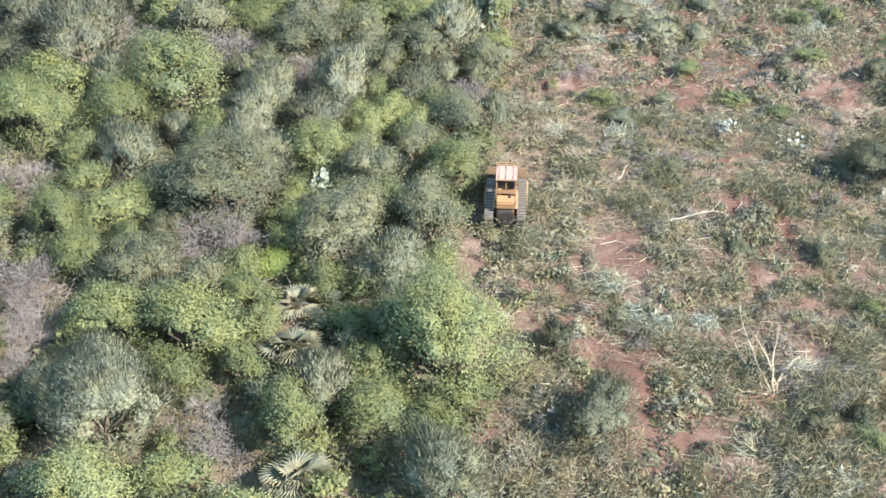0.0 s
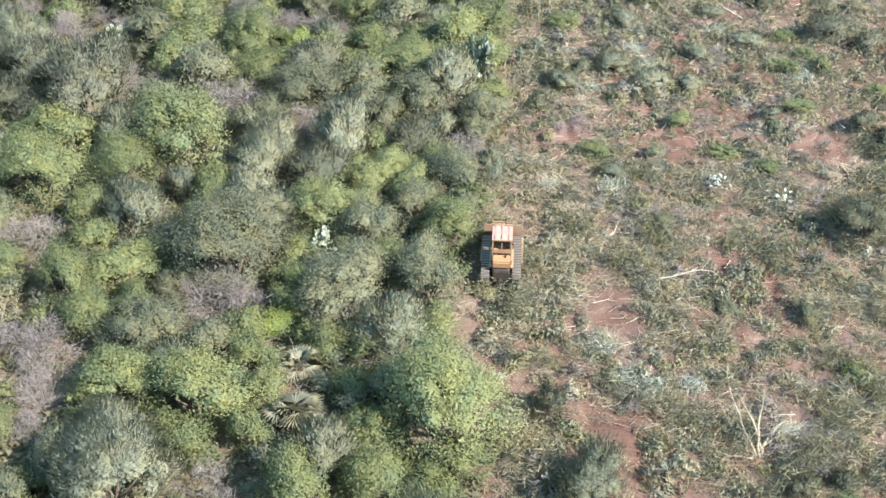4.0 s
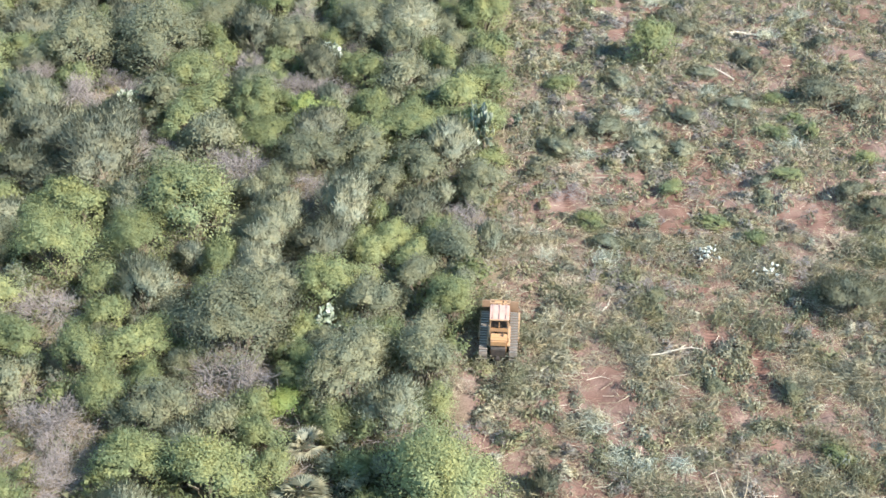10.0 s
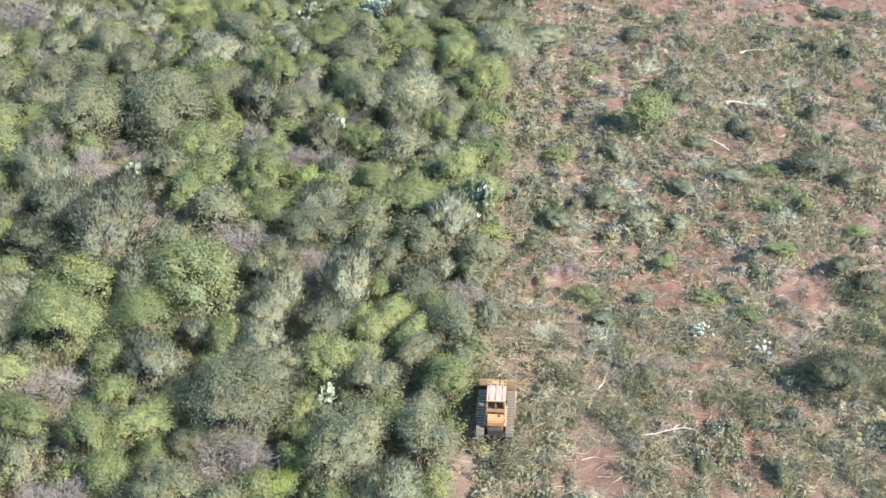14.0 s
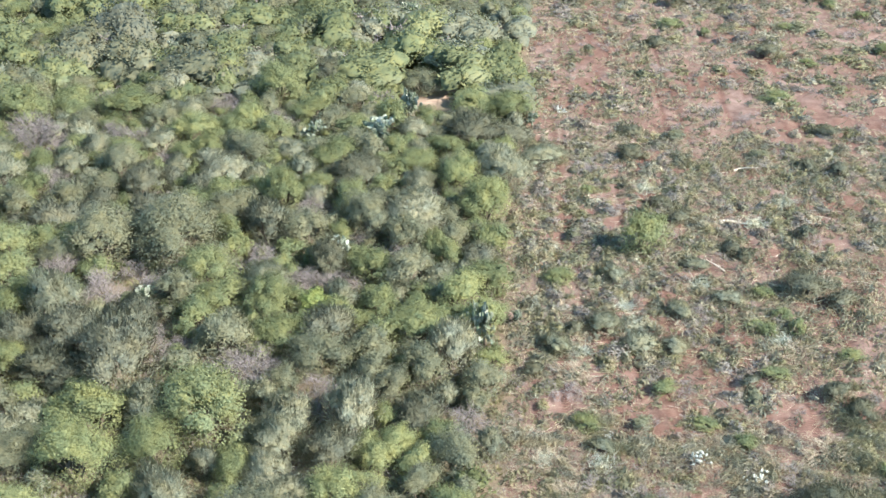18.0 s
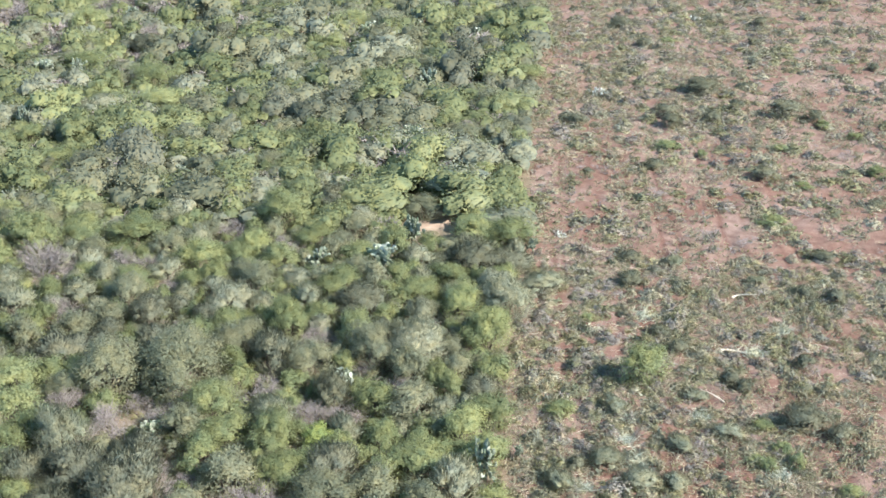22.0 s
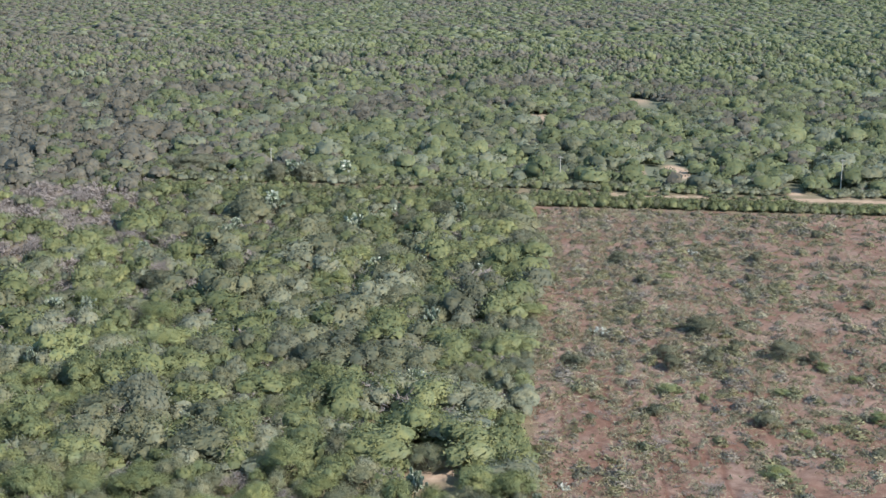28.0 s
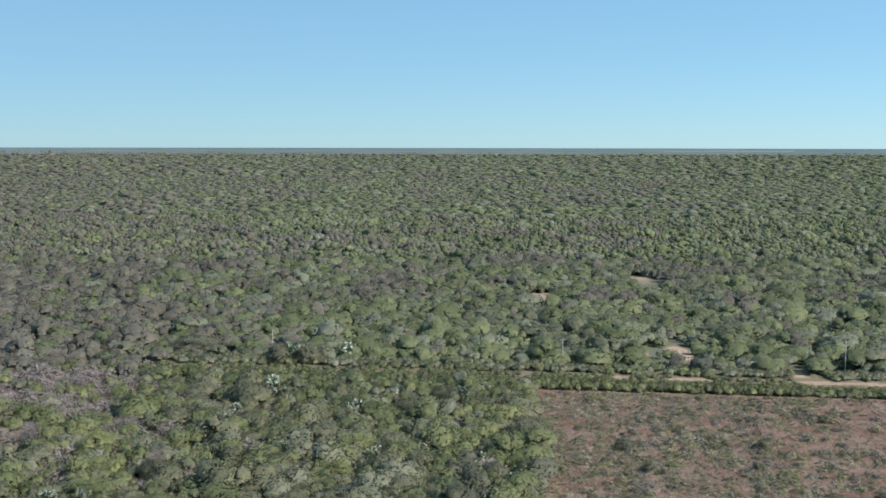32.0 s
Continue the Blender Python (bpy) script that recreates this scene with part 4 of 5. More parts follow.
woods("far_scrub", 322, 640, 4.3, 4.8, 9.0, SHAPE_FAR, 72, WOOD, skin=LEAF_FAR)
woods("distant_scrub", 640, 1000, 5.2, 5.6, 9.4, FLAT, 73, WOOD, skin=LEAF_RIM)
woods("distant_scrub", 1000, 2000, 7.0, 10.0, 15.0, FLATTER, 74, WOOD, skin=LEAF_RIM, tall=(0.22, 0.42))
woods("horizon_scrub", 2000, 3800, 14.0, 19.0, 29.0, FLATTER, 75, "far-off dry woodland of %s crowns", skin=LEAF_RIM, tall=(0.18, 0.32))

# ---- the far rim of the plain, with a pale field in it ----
m, n, l, b = material("hazed_rim", 1.0, 0.0)
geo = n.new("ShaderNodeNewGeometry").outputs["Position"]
# Distance haze is put into this blue-grey base colour.
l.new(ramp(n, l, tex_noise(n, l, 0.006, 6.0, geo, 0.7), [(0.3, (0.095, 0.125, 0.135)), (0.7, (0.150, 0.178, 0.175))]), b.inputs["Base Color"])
HAZED_RIM = m
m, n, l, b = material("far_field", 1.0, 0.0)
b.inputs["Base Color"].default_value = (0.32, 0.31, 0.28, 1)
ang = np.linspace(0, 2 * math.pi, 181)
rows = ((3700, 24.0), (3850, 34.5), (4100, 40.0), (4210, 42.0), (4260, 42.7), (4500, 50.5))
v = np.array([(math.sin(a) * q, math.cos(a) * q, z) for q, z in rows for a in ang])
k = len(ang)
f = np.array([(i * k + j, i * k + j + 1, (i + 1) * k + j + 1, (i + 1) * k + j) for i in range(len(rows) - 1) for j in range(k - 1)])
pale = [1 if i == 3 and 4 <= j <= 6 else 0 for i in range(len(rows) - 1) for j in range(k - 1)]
tagged(new("backdrop", mesh_of("backdrop", v, f, [HAZED_RIM, m], pale, smooth=True)), "far horizon woodland, haze put into its blue-grey colour, with a pale field", "backdrop", kind="structure")

# ---- hedges along the dirt road ----
def belt(name, off, depth, step, dlo, dhi, hgt, seed, kinds, label, x0=-135, x1=190, gaps=()):
    r = np.random.default_rng(seed)
    xs = np.arange(x0, x1, step)
    xs = np.repeat(xs, 3) + r.uniform(-0.6, 0.6, 3 * len(xs)) * step
    ys = road_line(xs) + off + r.uniform(-0.5, 0.5, len(xs)) * depth
    for a, b_ in gaps:
        sel = (xs < a) | (xs > b_)
        xs, ys = xs[sel], ys[sel]
    for ki, kind in enumerate(kinds):
        k = np.flatnonzero(r.integers(0, len(kinds), len(xs)) == ki)
        d = r.uniform(dlo, dhi, len(k))
        sc = np.stack([d * 1.2, d * 1.2, hgt * r.uniform(0.7, 1.2, len(k)) * np.interp(xs[k], [30, 100], [1.0, 0.72])], 1)
        shape, spin = SHAPE_LOW["leaf"][1 + ki], r.uniform(0, 6.28, len(k))
        v, f, who = scatter(shape[:2], np.stack([xs[k], ys[k], ground_z(xs[k], ys[k]) - 0.05 * sc[:, 2]], 1), sc, spin)
        nrm = np.einsum("kij,vj->kvi", turn_z(spin), shape[2]).reshape(-1, 3)
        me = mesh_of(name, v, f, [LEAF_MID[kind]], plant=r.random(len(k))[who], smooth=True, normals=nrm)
        tagged(new(name, me), label, "hedge", kind="stuff")


belt("road_hedge", 3.2, 2.6, 0.75, 3.0, 4.4, 3.3, 81, ("green", "olive", "green"), "dense green hedge along the edge of the cleared field")
belt("roadside_bushes", 29.0, 8.0, 1.0, 2.2, 4.2, 2.4, 82, ("green", "olive", "sage"), "low green roadside bushes beyond the dirt road", gaps=((44, 49), (84, 92)))
belt("verge_weeds", 8.0, 3.0, 1.4, 1.6, 2.8, 1.5, 83, ("green", "yellow"), "weedy green verge beside the dirt road", gaps=((52, 58), (88, 98)))
belt("verge_weeds", 13.0, 4.0, 1.3, 1.4, 2.6, 1.0, 84, ("green", "yellow"), "weedy green verge beside the dirt road", gaps=((34, 38), (46, 58), (86, 100)))
belt("verge_weeds", 20.0, 7.0, 1.5, 1.4, 2.8, 1.3, 85, ("green", "olive"), "weedy green verge beside the dirt road", x1=84, gaps=((34, 38), (50, 58)))


# ---- litter of the cleared field ----
def tuft_shape(seed, blades, length, width, up):
    r = np.random.default_rng(seed)
    a = r.uniform(0, 2 * math.pi, blades)
    start = np.stack([0.16 * np.cos(a) * r.random(blades), 0.16 * np.sin(a) * r.random(blades), np.full(blades, -0.02)], 1)
    d = np.stack([np.cos(a), np.sin(a), r.uniform(0.3, 1.0, blades) * up], 1)
    return strands(r, start, d, length, width)


def mat_shape(seed, blades, length, width):
    """A tangled heap of stalks and torn leaves."""
    r = np.random.default_rng(seed)
    p = r.normal(0, 0.30, (blades, 2))
    z = r.random(blades) * np.maximum(0.06, 0.42 - 0.55 * np.hypot(p[:, 0], p[:, 1]))
    d = r.normal(size=(blades, 3)) * [1, 1, 0.45] + [0, 0, 0.12]
    return strands(r, np.stack([p[:, 0], p[:, 1], z], 1), d, length, width)


def leafy_shape(seed, leaves, size):
    r = np.random.default_rng(seed)
    d = unit(r.normal(size=(leaves, 3)) + [0, 0, 0.7])
    d[:, 2] = np.abs(d[:, 2])
    return leaves_at(r, d * [0.42, 0.42, 0.30] * r.uniform(0.5, 1.05, (leaves, 1)), d, size, size * 0.7, 0.6)


def field_points(count, y0, y1, seed, power=1.0, lush=None, heaps=0):
    """Random places in the field; lush: (scale, noise seed, threshold) keeps them in drifts."""
    r = np.random.default_rng(seed)
    if heaps:
        cy = y0 + (y1 - y0) * r.random(heaps) ** power
        cx = r.uniform(0.0, 1.0, heaps) * (0.44 * cy + 16)
        big = r.uniform(0.25, 1.0, heaps) ** 1.6 * (1.5 if y1 < 130 else 2.1)
        weight = big ** 1.6 / (big ** 1.6).sum()
        who = r.choice(heaps, count * 3, p=weight)
        ta = r.uniform(0, math.pi, heaps)[who]
        u, w = r.normal(0, 1, count * 3) * big[who], r.normal(0, 0.42, count * 3) * big[who]
        x, y = cx[who] + u * np.cos(ta) - w * np.sin(ta), cy[who] + u * np.sin(ta) + w * np.cos(ta)
    else:
        y = y0 + (y1 - y0) * r.random(count * 4) ** power
        x = r.uniform(0.0, 1.0, count * 4) * (0.44 * 310 + 16)
    y = y + r.normal(0, 3.0, len(y)) * (y0 > 40)
    ok = (x < 0.44 * y + 16) & in_field(x, y)
    x, y = x[ok], y[ok]
    ok = (np.maximum(ruts(x, y), 0.9 * scraped(x, y)) < r.uniform(0.1, 1.3, len(x))) & (r.random(len(x)) < 1.0 - 0.55 * np.clip((x - 30) / 50, 0, 1))
    x, y = x[ok], y[ok]
    if lush:
        q = 0.7 * lattice(x / lush[0], y / (lush[0] * 1.6), lush[1]) + 0.3 * lattice(x / 1.1, y / 1.1, lush[1] + 1)
        ok = q + r.normal(0, 0.04, len(x)) > lush[2]
        x, y = x[ok], y[ok]
    return x[:count], y[:count], r


def strew(name, shapes, count, y0, y1, seed, lo, hi, mat, label, power=1.0, lush=None, flat=1.0, category="litter", heaps=0):
    x, y, r = field_points(count, y0, y1, seed, power, lush, heaps)
    vs, fs, ps, o = [], [], [], 0
    for si, shape in enumerate(shapes):
        xs, ys = x[si::len(shapes)], y[si::len(shapes)]
        k = len(xs)
        s = r.uniform(lo, hi, k)
        sc = np.stack([s, s, s * flat * r.uniform(0.7, 1.3, k)], 1)
        v, f, who = scatter(shape, np.stack([xs, ys, ground_z(xs, ys)], 1), sc, r.uniform(0, 6.28, k))
        vs.append(v), fs.append(f + o), ps.append(r.random(k)[who])
        o += len(v)
    me = mesh_of(name, np.concatenate(vs), np.concatenate(fs), [mat], plant=np.concatenate(ps))
    tagged(new(name, me), label, category, kind="stuff")


STALKS = [mat_shape(700 + k, 38, 0.38, 0.028) for k in range(4)]
STALKS_MID = [mat_shape(730 + k, 20, 0.42, 0.042) for k in range(4)]
STALKS_FAR = [mat_shape(740 + k, 13, 0.42, 0.065) for k in range(4)]
TUFTS = [tuft_shape(710 + k, 22, 0.40, 0.040, 1.6) for k in range(4)]
TUFTS_FAR = [tuft_shape(750 + k, 12, 0.45, 0.08, 1.6) for k in range(4)]
LEAFY = [leafy_shape(720 + k, 48, 0.12) for k in range(4)]
LEAFY_FAR = [leafy_shape(760 + k, 36, 0.15) for k in range(4)]
STICKS = [rod((-0.5, 0, 0.05), (0.5, 0.05, 0.10), 0.012, 0.006, 3), merge(rod((-0.5, 0, 0.05), (0.1, 0.05, 0.12), 0.013, 0.009, 3), rod((0.1, 0.05, 0.12), (0.5, -0.1, 0.08), 0.009, 0.004, 3), rod((0.1, 0.05, 0.12), (0.4, 0.3, 0.2), 0.007, 0.003, 3))]
GREY = leaf_material("withered_leaves", (0.205, 0.178, 0.125), (0.280, 0.248, 0.180), (0.370, 0.338, 0.260), 0.2, True)
WILTED = leaf_material("wilted_leaves", (0.143, 0.139, 0.088), (0.202, 0.193, 0.126), (0.269, 0.256, 0.181), 0.25, True)
DARK_LEAF = leaf_material("crushed_grey_leaves", (0.15, 0.145, 0.10), (0.205, 0.195, 0.145), (0.27, 0.26, 0.20), 0.25, True)
TAN_LABEL, GREY_LABEL = "flattened tan stalks and straw on the red soil", "withered grey-green crushed branches on the red soil"
WEED_LABEL, LEAF_LABEL, BLUE_LABEL = "olive weed tufts among the litter", "heaps of crushed olive-green foliage", "heaps of crushed grey-green foliage"
for stalks, tufts, leafy, y0, y1, seed, tan, grey, weed, leaf, blue, lo, hi, heaps in (
        (STALKS, TUFTS, LEAFY, 26, 72, 100, 5200, 3600, 1500, 900, 700, 0.6, 1.6, 150),
        (STALKS_MID, TUFTS, LEAFY_FAR, 72, 124, 130, 2300, 2300, 1500, 900, 800, 0.7, 1.6, 260),
        (STALKS_FAR, TUFTS_FAR, LEAFY_FAR, 124, 309, 160, 4200, 3800, 1300, 800, 1000, 0.8, 1.7, 800)):
    p = 0.85
    strew("dry_stalk_litter", stalks, tan, y0, y1, seed + 1, lo, hi, LITTER, TAN_LABEL, p, (4.5, 51, 0.38 if y0 < 72 else 0.46), 0.8)
    strew("withered_leaf_litter", stalks, grey, y0, y1, seed + 2, lo, hi, GREY, GREY_LABEL, p, None, 1.5, heaps=heaps)
    strew("crushed_branches", stalks, grey // 2, y0, y1, seed + 6, lo, hi, WILTED, "crushed olive-green branches in low heaps", p, None, 1.8, heaps=heaps // 2)
    strew("field_weeds", tufts, weed, y0, y1, seed + 3, lo * 0.8, hi * 0.8, GRASS, WEED_LABEL, p, (6.0, 61, 0.50), 1.1, "weeds")
    strew("crushed_foliage", leafy, leaf, y0, y1, seed + 4, lo * 0.6, hi * 0.9, WILTED, LEAF_LABEL, p, None, 1.5, heaps=heaps)
    strew("crushed_foliage", leafy, blue, y0, y1, seed + 5, lo * 0.6, hi, DARK_LEAF, BLUE_LABEL, p, None, 1.6, heaps=heaps * 2 // 3)
strew("scattered_sticks", STICKS, 6200, 26, 130, 109, 0.35, 1.4, STRAW, "dry broken tan sticks lying on the soil", 0.8, None, 1.0, "sticks")
strew("scattered_sticks", STICKS, 2600, 26, 130, 110, 0.4, 1.5, PALEWOOD, "bleached broken sticks lying on the soil", 0.8, None, 1.0, "sticks")
STICKS_FAR = [merge(rod((-0.4, 0, 0.0), (0.3, 0.15, 0.35), 0.03, 0.016, 3), rod((0.1, 0.1, 0.25), (0.2, -0.3, 0.5), 0.02, 0.01, 3)), rod((-0.3, 0, 0.0), (0.3, -0.1, 0.5), 0.03, 0.014, 3)]
strew("scattered_sticks", STICKS_FAR, 2200, 130, 309, 111, 0.6, 1.3, STRAW, "bleached broken sticks lying on the soil", 0.8, None, 1.0, "sticks")
BRUSH = [twig_shape(780 + k, 10, 80, 0.035) for k in range(4)]
strew("brush_heaps", BRUSH, 260, 60, 130, 112, 0.9, 2.2, DEAD, "low heaps of torn grey brushwood", 0.9, (9.0, 91, 0.40), 0.55, "brushwood")
strew("brush_heaps", BRUSH, 1100, 130, 309, 113, 1.0, 2.6, DEAD, "low heaps of torn grey brushwood", 0.9, (9.0, 91, 0.36), 0.55, "brushwood")


# windrows of torn-up bushes and brush between the crawler lanes
def windrow_points(count, y0, y1, seed):
    r = np.random.default_rng(seed)
    y = y0 + (y1 - y0) * r.random(count * 5) ** 0.8
    x = r.uniform(0.0, 1.0, count * 5) * (0.44 * y1 + 16)
    ok = (x < 0.44 * y + 16) & in_field(x - 0.9, y)
    x, y = x[ok], y[ok]
    lane = 0.5 + 0.5 * np.sin(2 * math.pi * (x - 0.02 * (y - 60)) / 4.7 + 1.4 * lattice(x * 0, y / 23, 13))
    drift = 0.6 * lattice(x / 13, y / 22, 17) + 0.4 * lattice(x / 3.1, y / 5.2, 18)
    thin = 1 - 0.6 * np.clip((x - 0.10 * y - 12) / 45, 0, 1)
    ok = r.random(len(x)) < thin * np.clip(0.25 + 0.55 * lane + 1.9 * (drift - 0.5), 0.04, 1) * (1 - 0.8 * scraped(x, y))
    return x[ok][:count], y[ok][:count], r


def windrows(name, shapes, count, y0, y1, seed, lo, hi, mat, label, flat=(0.34, 0.66)):
    x, y, r = windrow_points(count, y0, y1, seed)
    vs, fs, ps, ns, o = [], [], [], [], 0
    for si, shape in enumerate(shapes):
        xs, ys = x[si::len(shapes)], y[si::len(shapes)]
        k = len(xs)
        d, spin = lo + (hi - lo) * r.random(k) ** 1.8, r.uniform(0, 6.28, k)
        sc = np.stack([d * r.uniform(0.9, 1.5, k), d, d * r.uniform(*flat, k) + 0.15], 1)
        v, f, who = scatter(shape[:2], np.stack([xs, ys, ground_z(xs, ys) - 0.04], 1), sc, spin)
        vs.append(v), fs.append(f + o), ps.append(r.random(k)[who])
        if len(shape) == 3:
            ns.append(np.einsum("kij,vj->kvi", turn_z(spin), shape[2]).reshape(-1, 3))
        o += len(v)
    me = mesh_of(name, np.concatenate(vs), np.concatenate(fs), [mat], plant=np.concatenate(ps), smooth=bool(ns), normals=np.concatenate(ns) if ns else None)
    tagged(new(name, me), label, "brushwood", kind="stuff")


def ragged_shape(seed, count, length, width):
    """A torn-up bush: sprays flung all ways over a low heap, thick sticks poking out."""
    r = np.random.default_rng(seed)
    a, q = r.uniform(0, 6.28, count), 0.48 * np.sqrt(r.random(count))
    lump = 0.45 + 0.55 * np.sin(a * 2 + seed) * np.cos(q * 9 + seed)
    top = np.clip(1 - (q / 0.52) ** 2, 0.05, 1) * np.clip(lump, 0.35, 1)
    c = np.stack([np.cos(a) * q, np.sin(a) * q * 0.8, top * r.uniform(0.35, 1.0, count)], 1)
    out = unit(np.stack([np.cos(a) * q * 1.6, np.sin(a) * q * 1.6, 0.6 + 0 * a], 1) + 0.25 * r.normal(size=(count, 3)))
    tip = unit(r.normal(size=(count, 3)) * [1, 1, 0.5] + out * 0.3 + [0, 0, 0.2])
    return blades(r, c, out, tip, length, width, 0.45)


RAGGED = [ragged_shape(790 + k, 300, 0.17, 0.040) for k in range(5)]
RAGGED_FAR = [ragged_shape(800 + k, 180, 0.20, 0.060) for k in range(5)]
PALE_SPRAY = leaf_material("dried_sage_leaves", (0.26, 0.235, 0.17), (0.34, 0.31, 0.235), (0.43, 0.40, 0.32), 0.25, True)
DARK_SPRAY = leaf_material("crushed_dark_leaves", (0.140, 0.132, 0.098), (0.190, 0.180, 0.135), (0.255, 0.240, 0.182), 0.25, True)
OLIVE_SPRAY = leaf_material("crushed_olive_leaves", (0.185, 0.180, 0.105), (0.245, 0.236, 0.145), (0.31, 0.295, 0.19), 0.3, True)
MAUVE = leaf_material("withered_grey_twigs", (0.16, 0.135, 0.125), (0.215, 0.185, 0.17), (0.28, 0.245, 0.225), 0.1, True)
for shapes, y0, y1, seed, n_blue, n_olive, n_pale, n_grey, lo, hi in ((RAGGED, 30, 72, 820, 110, 170, 190, 150, 0.6, 2.2), (RAGGED, 72, 130, 830, 260, 340, 330, 360, 0.7, 2.6), (RAGGED_FAR, 130, 308, 840, 560, 820, 820, 700, 0.8, 3.8)):
    windrows("torn_up_bushes", shapes, n_blue, y0, y1, seed, lo, hi, DARK_SPRAY, "uprooted dark grey-green bushes in windrows")
    windrows("torn_up_bushes", shapes, n_olive, y0, y1, seed + 1, lo, hi, OLIVE_SPRAY, "uprooted olive bushes in windrows on red soil")
    windrows("torn_up_bushes", shapes, n_pale, y0, y1, seed + 2, lo, hi * 0.85, PALE_SPRAY, "bleached sage-grey torn branches in windrows")
    windrows("brush_windrows", shapes, n_grey, y0, y1, seed + 3, lo, hi, MAUVE, "withered grey-brown brushwood in windrows")


def floor_strew(name, shapes, count, seed, lo, hi, mat, label):
    """Low growth under the near scrub."""
    r = np.random.default_rng(seed)
    y = 24 + 110 * r.random(count) ** 0.7
    x = r.uniform(-1, 1, count) * (0.43 * y + 9)
    ok = in_scrub(x, y) & (x < edge(y))
    x, y = x[ok], y[ok]
    vs, fs, ps, o = [], [], [], 0
    for si, shape in enumerate(shapes):
        xs, ys = x[si::len(shapes)], y[si::len(shapes)]
        s = r.uniform(lo, hi, len(xs))
        v, f, who = scatter(shape, np.stack([xs, ys, ground_z(xs, ys)], 1), s, r.uniform(0, 6.28, len(xs)))
        vs.append(v), fs.append(f + o), ps.append(r.random(len(xs))[who])
        o += len(v)
    tagged(new(name, mesh_of(name, np.concatenate(vs), np.concatenate(fs), [mat], plant=np.concatenate(ps))), label, "undergrowth", kind="stuff")


floor_strew("undergrowth", TUFTS, 6000, 121, 0.8, 1.9, GRASS, "dry olive undergrowth beneath the shrubs")
floor_strew("leafy_undergrowth", LEAFY, 6500, 122, 1.0, 2.6, LEAF_JOINED["olive"], "low leafy undergrowth beneath the shrubs")
TANGLE = [mat_shape(770 + k, 40, 0.42, 0.016) for k in range(4)]
floor_strew("dry_thicket", TANGLE, 3400, 123, 1.2, 2.8, DEAD, "grey tangle of dry twigs between the shrubs")

# ---- the bulldozer ----
def paint(name, base, worn, scale=3.0, rough=0.55, metal=0.0):
    m, n, l, b = material(name, rough, 0.4)
    b.inputs["Metallic"].default_value = metal
    pos = n.new("ShaderNodeTexCoord").outputs["Object"]
    g = tex_noise(n, l, scale, 8.0, pos, 0.7)
    l.new(ramp(n, l, g, [(0.42, base), (0.56, tuple(0.6 * p + 0.4 * q for p, q in zip(base, worn))), (0.72, worn)]), b.inputs["Base Color"])
    bump(n, l, b, g, 0.25, 0.01)
    return m


ORANGE = paint("faded_orange_paint", (0.37, 0.205, 0.095), (0.27, 0.17, 0.115))
ROOF_PAINT = paint("sunbleached_roof_paint", (0.42, 0.27, 0.225), (0.35, 0.20, 0.155), 1.6)
TAN = paint("dusty_tan_steel", (0.36, 0.235, 0.14), (0.27, 0.16, 0.10))
STEEL = paint("worn_track_steel", (0.12, 0.095, 0.08), (0.24, 0.20, 0.165), 6.0, 0.6, 0.2)
GROUSER = paint("polished_grouser_steel", (0.34, 0.30, 0.26), (0.20, 0.17, 0.145), 6.0, 0.4, 0.6)
BLADE_STEEL = paint("scoured_blade_steel", (0.24, 0.155, 0.10), (0.17, 0.10, 0.065), 2.0)
DARK = paint("greasy_steel_and_shade", (0.035, 0.03, 0.028), (0.09, 0.065, 0.05), 5.0)


def part(name, bm, mat, parent, label=""):
    me = bpy.data.meshes.new(name)
    bm.to_mesh(me)
    bm.free()
    me.materials.append(mat)
    ob = new(name, me)
    ob.parent = parent
    return tagged(ob, label)


def box(*specs, bevel=0.02):
    """Bevelled boxes in one bmesh: each (x, y, z, sx, sy, sz) by centre and size."""
    bm = bmesh.new()
    for x, y, z, sx, sy, sz in specs:
        bmesh.ops.create_cube(bm, size=1, matrix=Matrix.LocRotScale((x, y, z), None, (sx, sy, sz)))
    if bevel:
        bmesh.ops.bevel(bm, geom=bm.edges[:], offset=bevel, segments=2, affect="EDGES")
    return bm


def prism(profile, x0, x1, bevel=0.02):
    """A side profile (y, z) drawn out between two x."""
    bm = bmesh.new()
    rows = [[bm.verts.new((x, y, z)) for y, z in profile] for x in (x0, x1)]
    bm.faces.new(rows[0])
    bm.faces.new(rows[1][::-1])
    for i in range(len(profile)):
        j = (i + 1) % len(profile)
        bm.faces.new((rows[0][j], rows[0][i], rows[1][i], rows[1][j]))
    bmesh.ops.recalc_face_normals(bm, faces=bm.faces[:])
    if bevel:
        bmesh.ops.bevel(bm, geom=bm.edges[:], offset=bevel, segments=2, affect="EDGES")
    return bm


def cyl(a, b_, r0, r1=None, sides=14):
    bm = bmesh.new()
    a, b_ = Vector(a), Vector(b_)
    q = (b_ - a).to_track_quat("Z", "Y")
    bmesh.ops.create_cone(bm, cap_ends=True, segments=sides, radius1=r0, radius2=r0 if r1 is None else r1, depth=(b_ - a).length,
                          matrix=Matrix.LocRotScale((a + b_) / 2, q, None))
    return bm


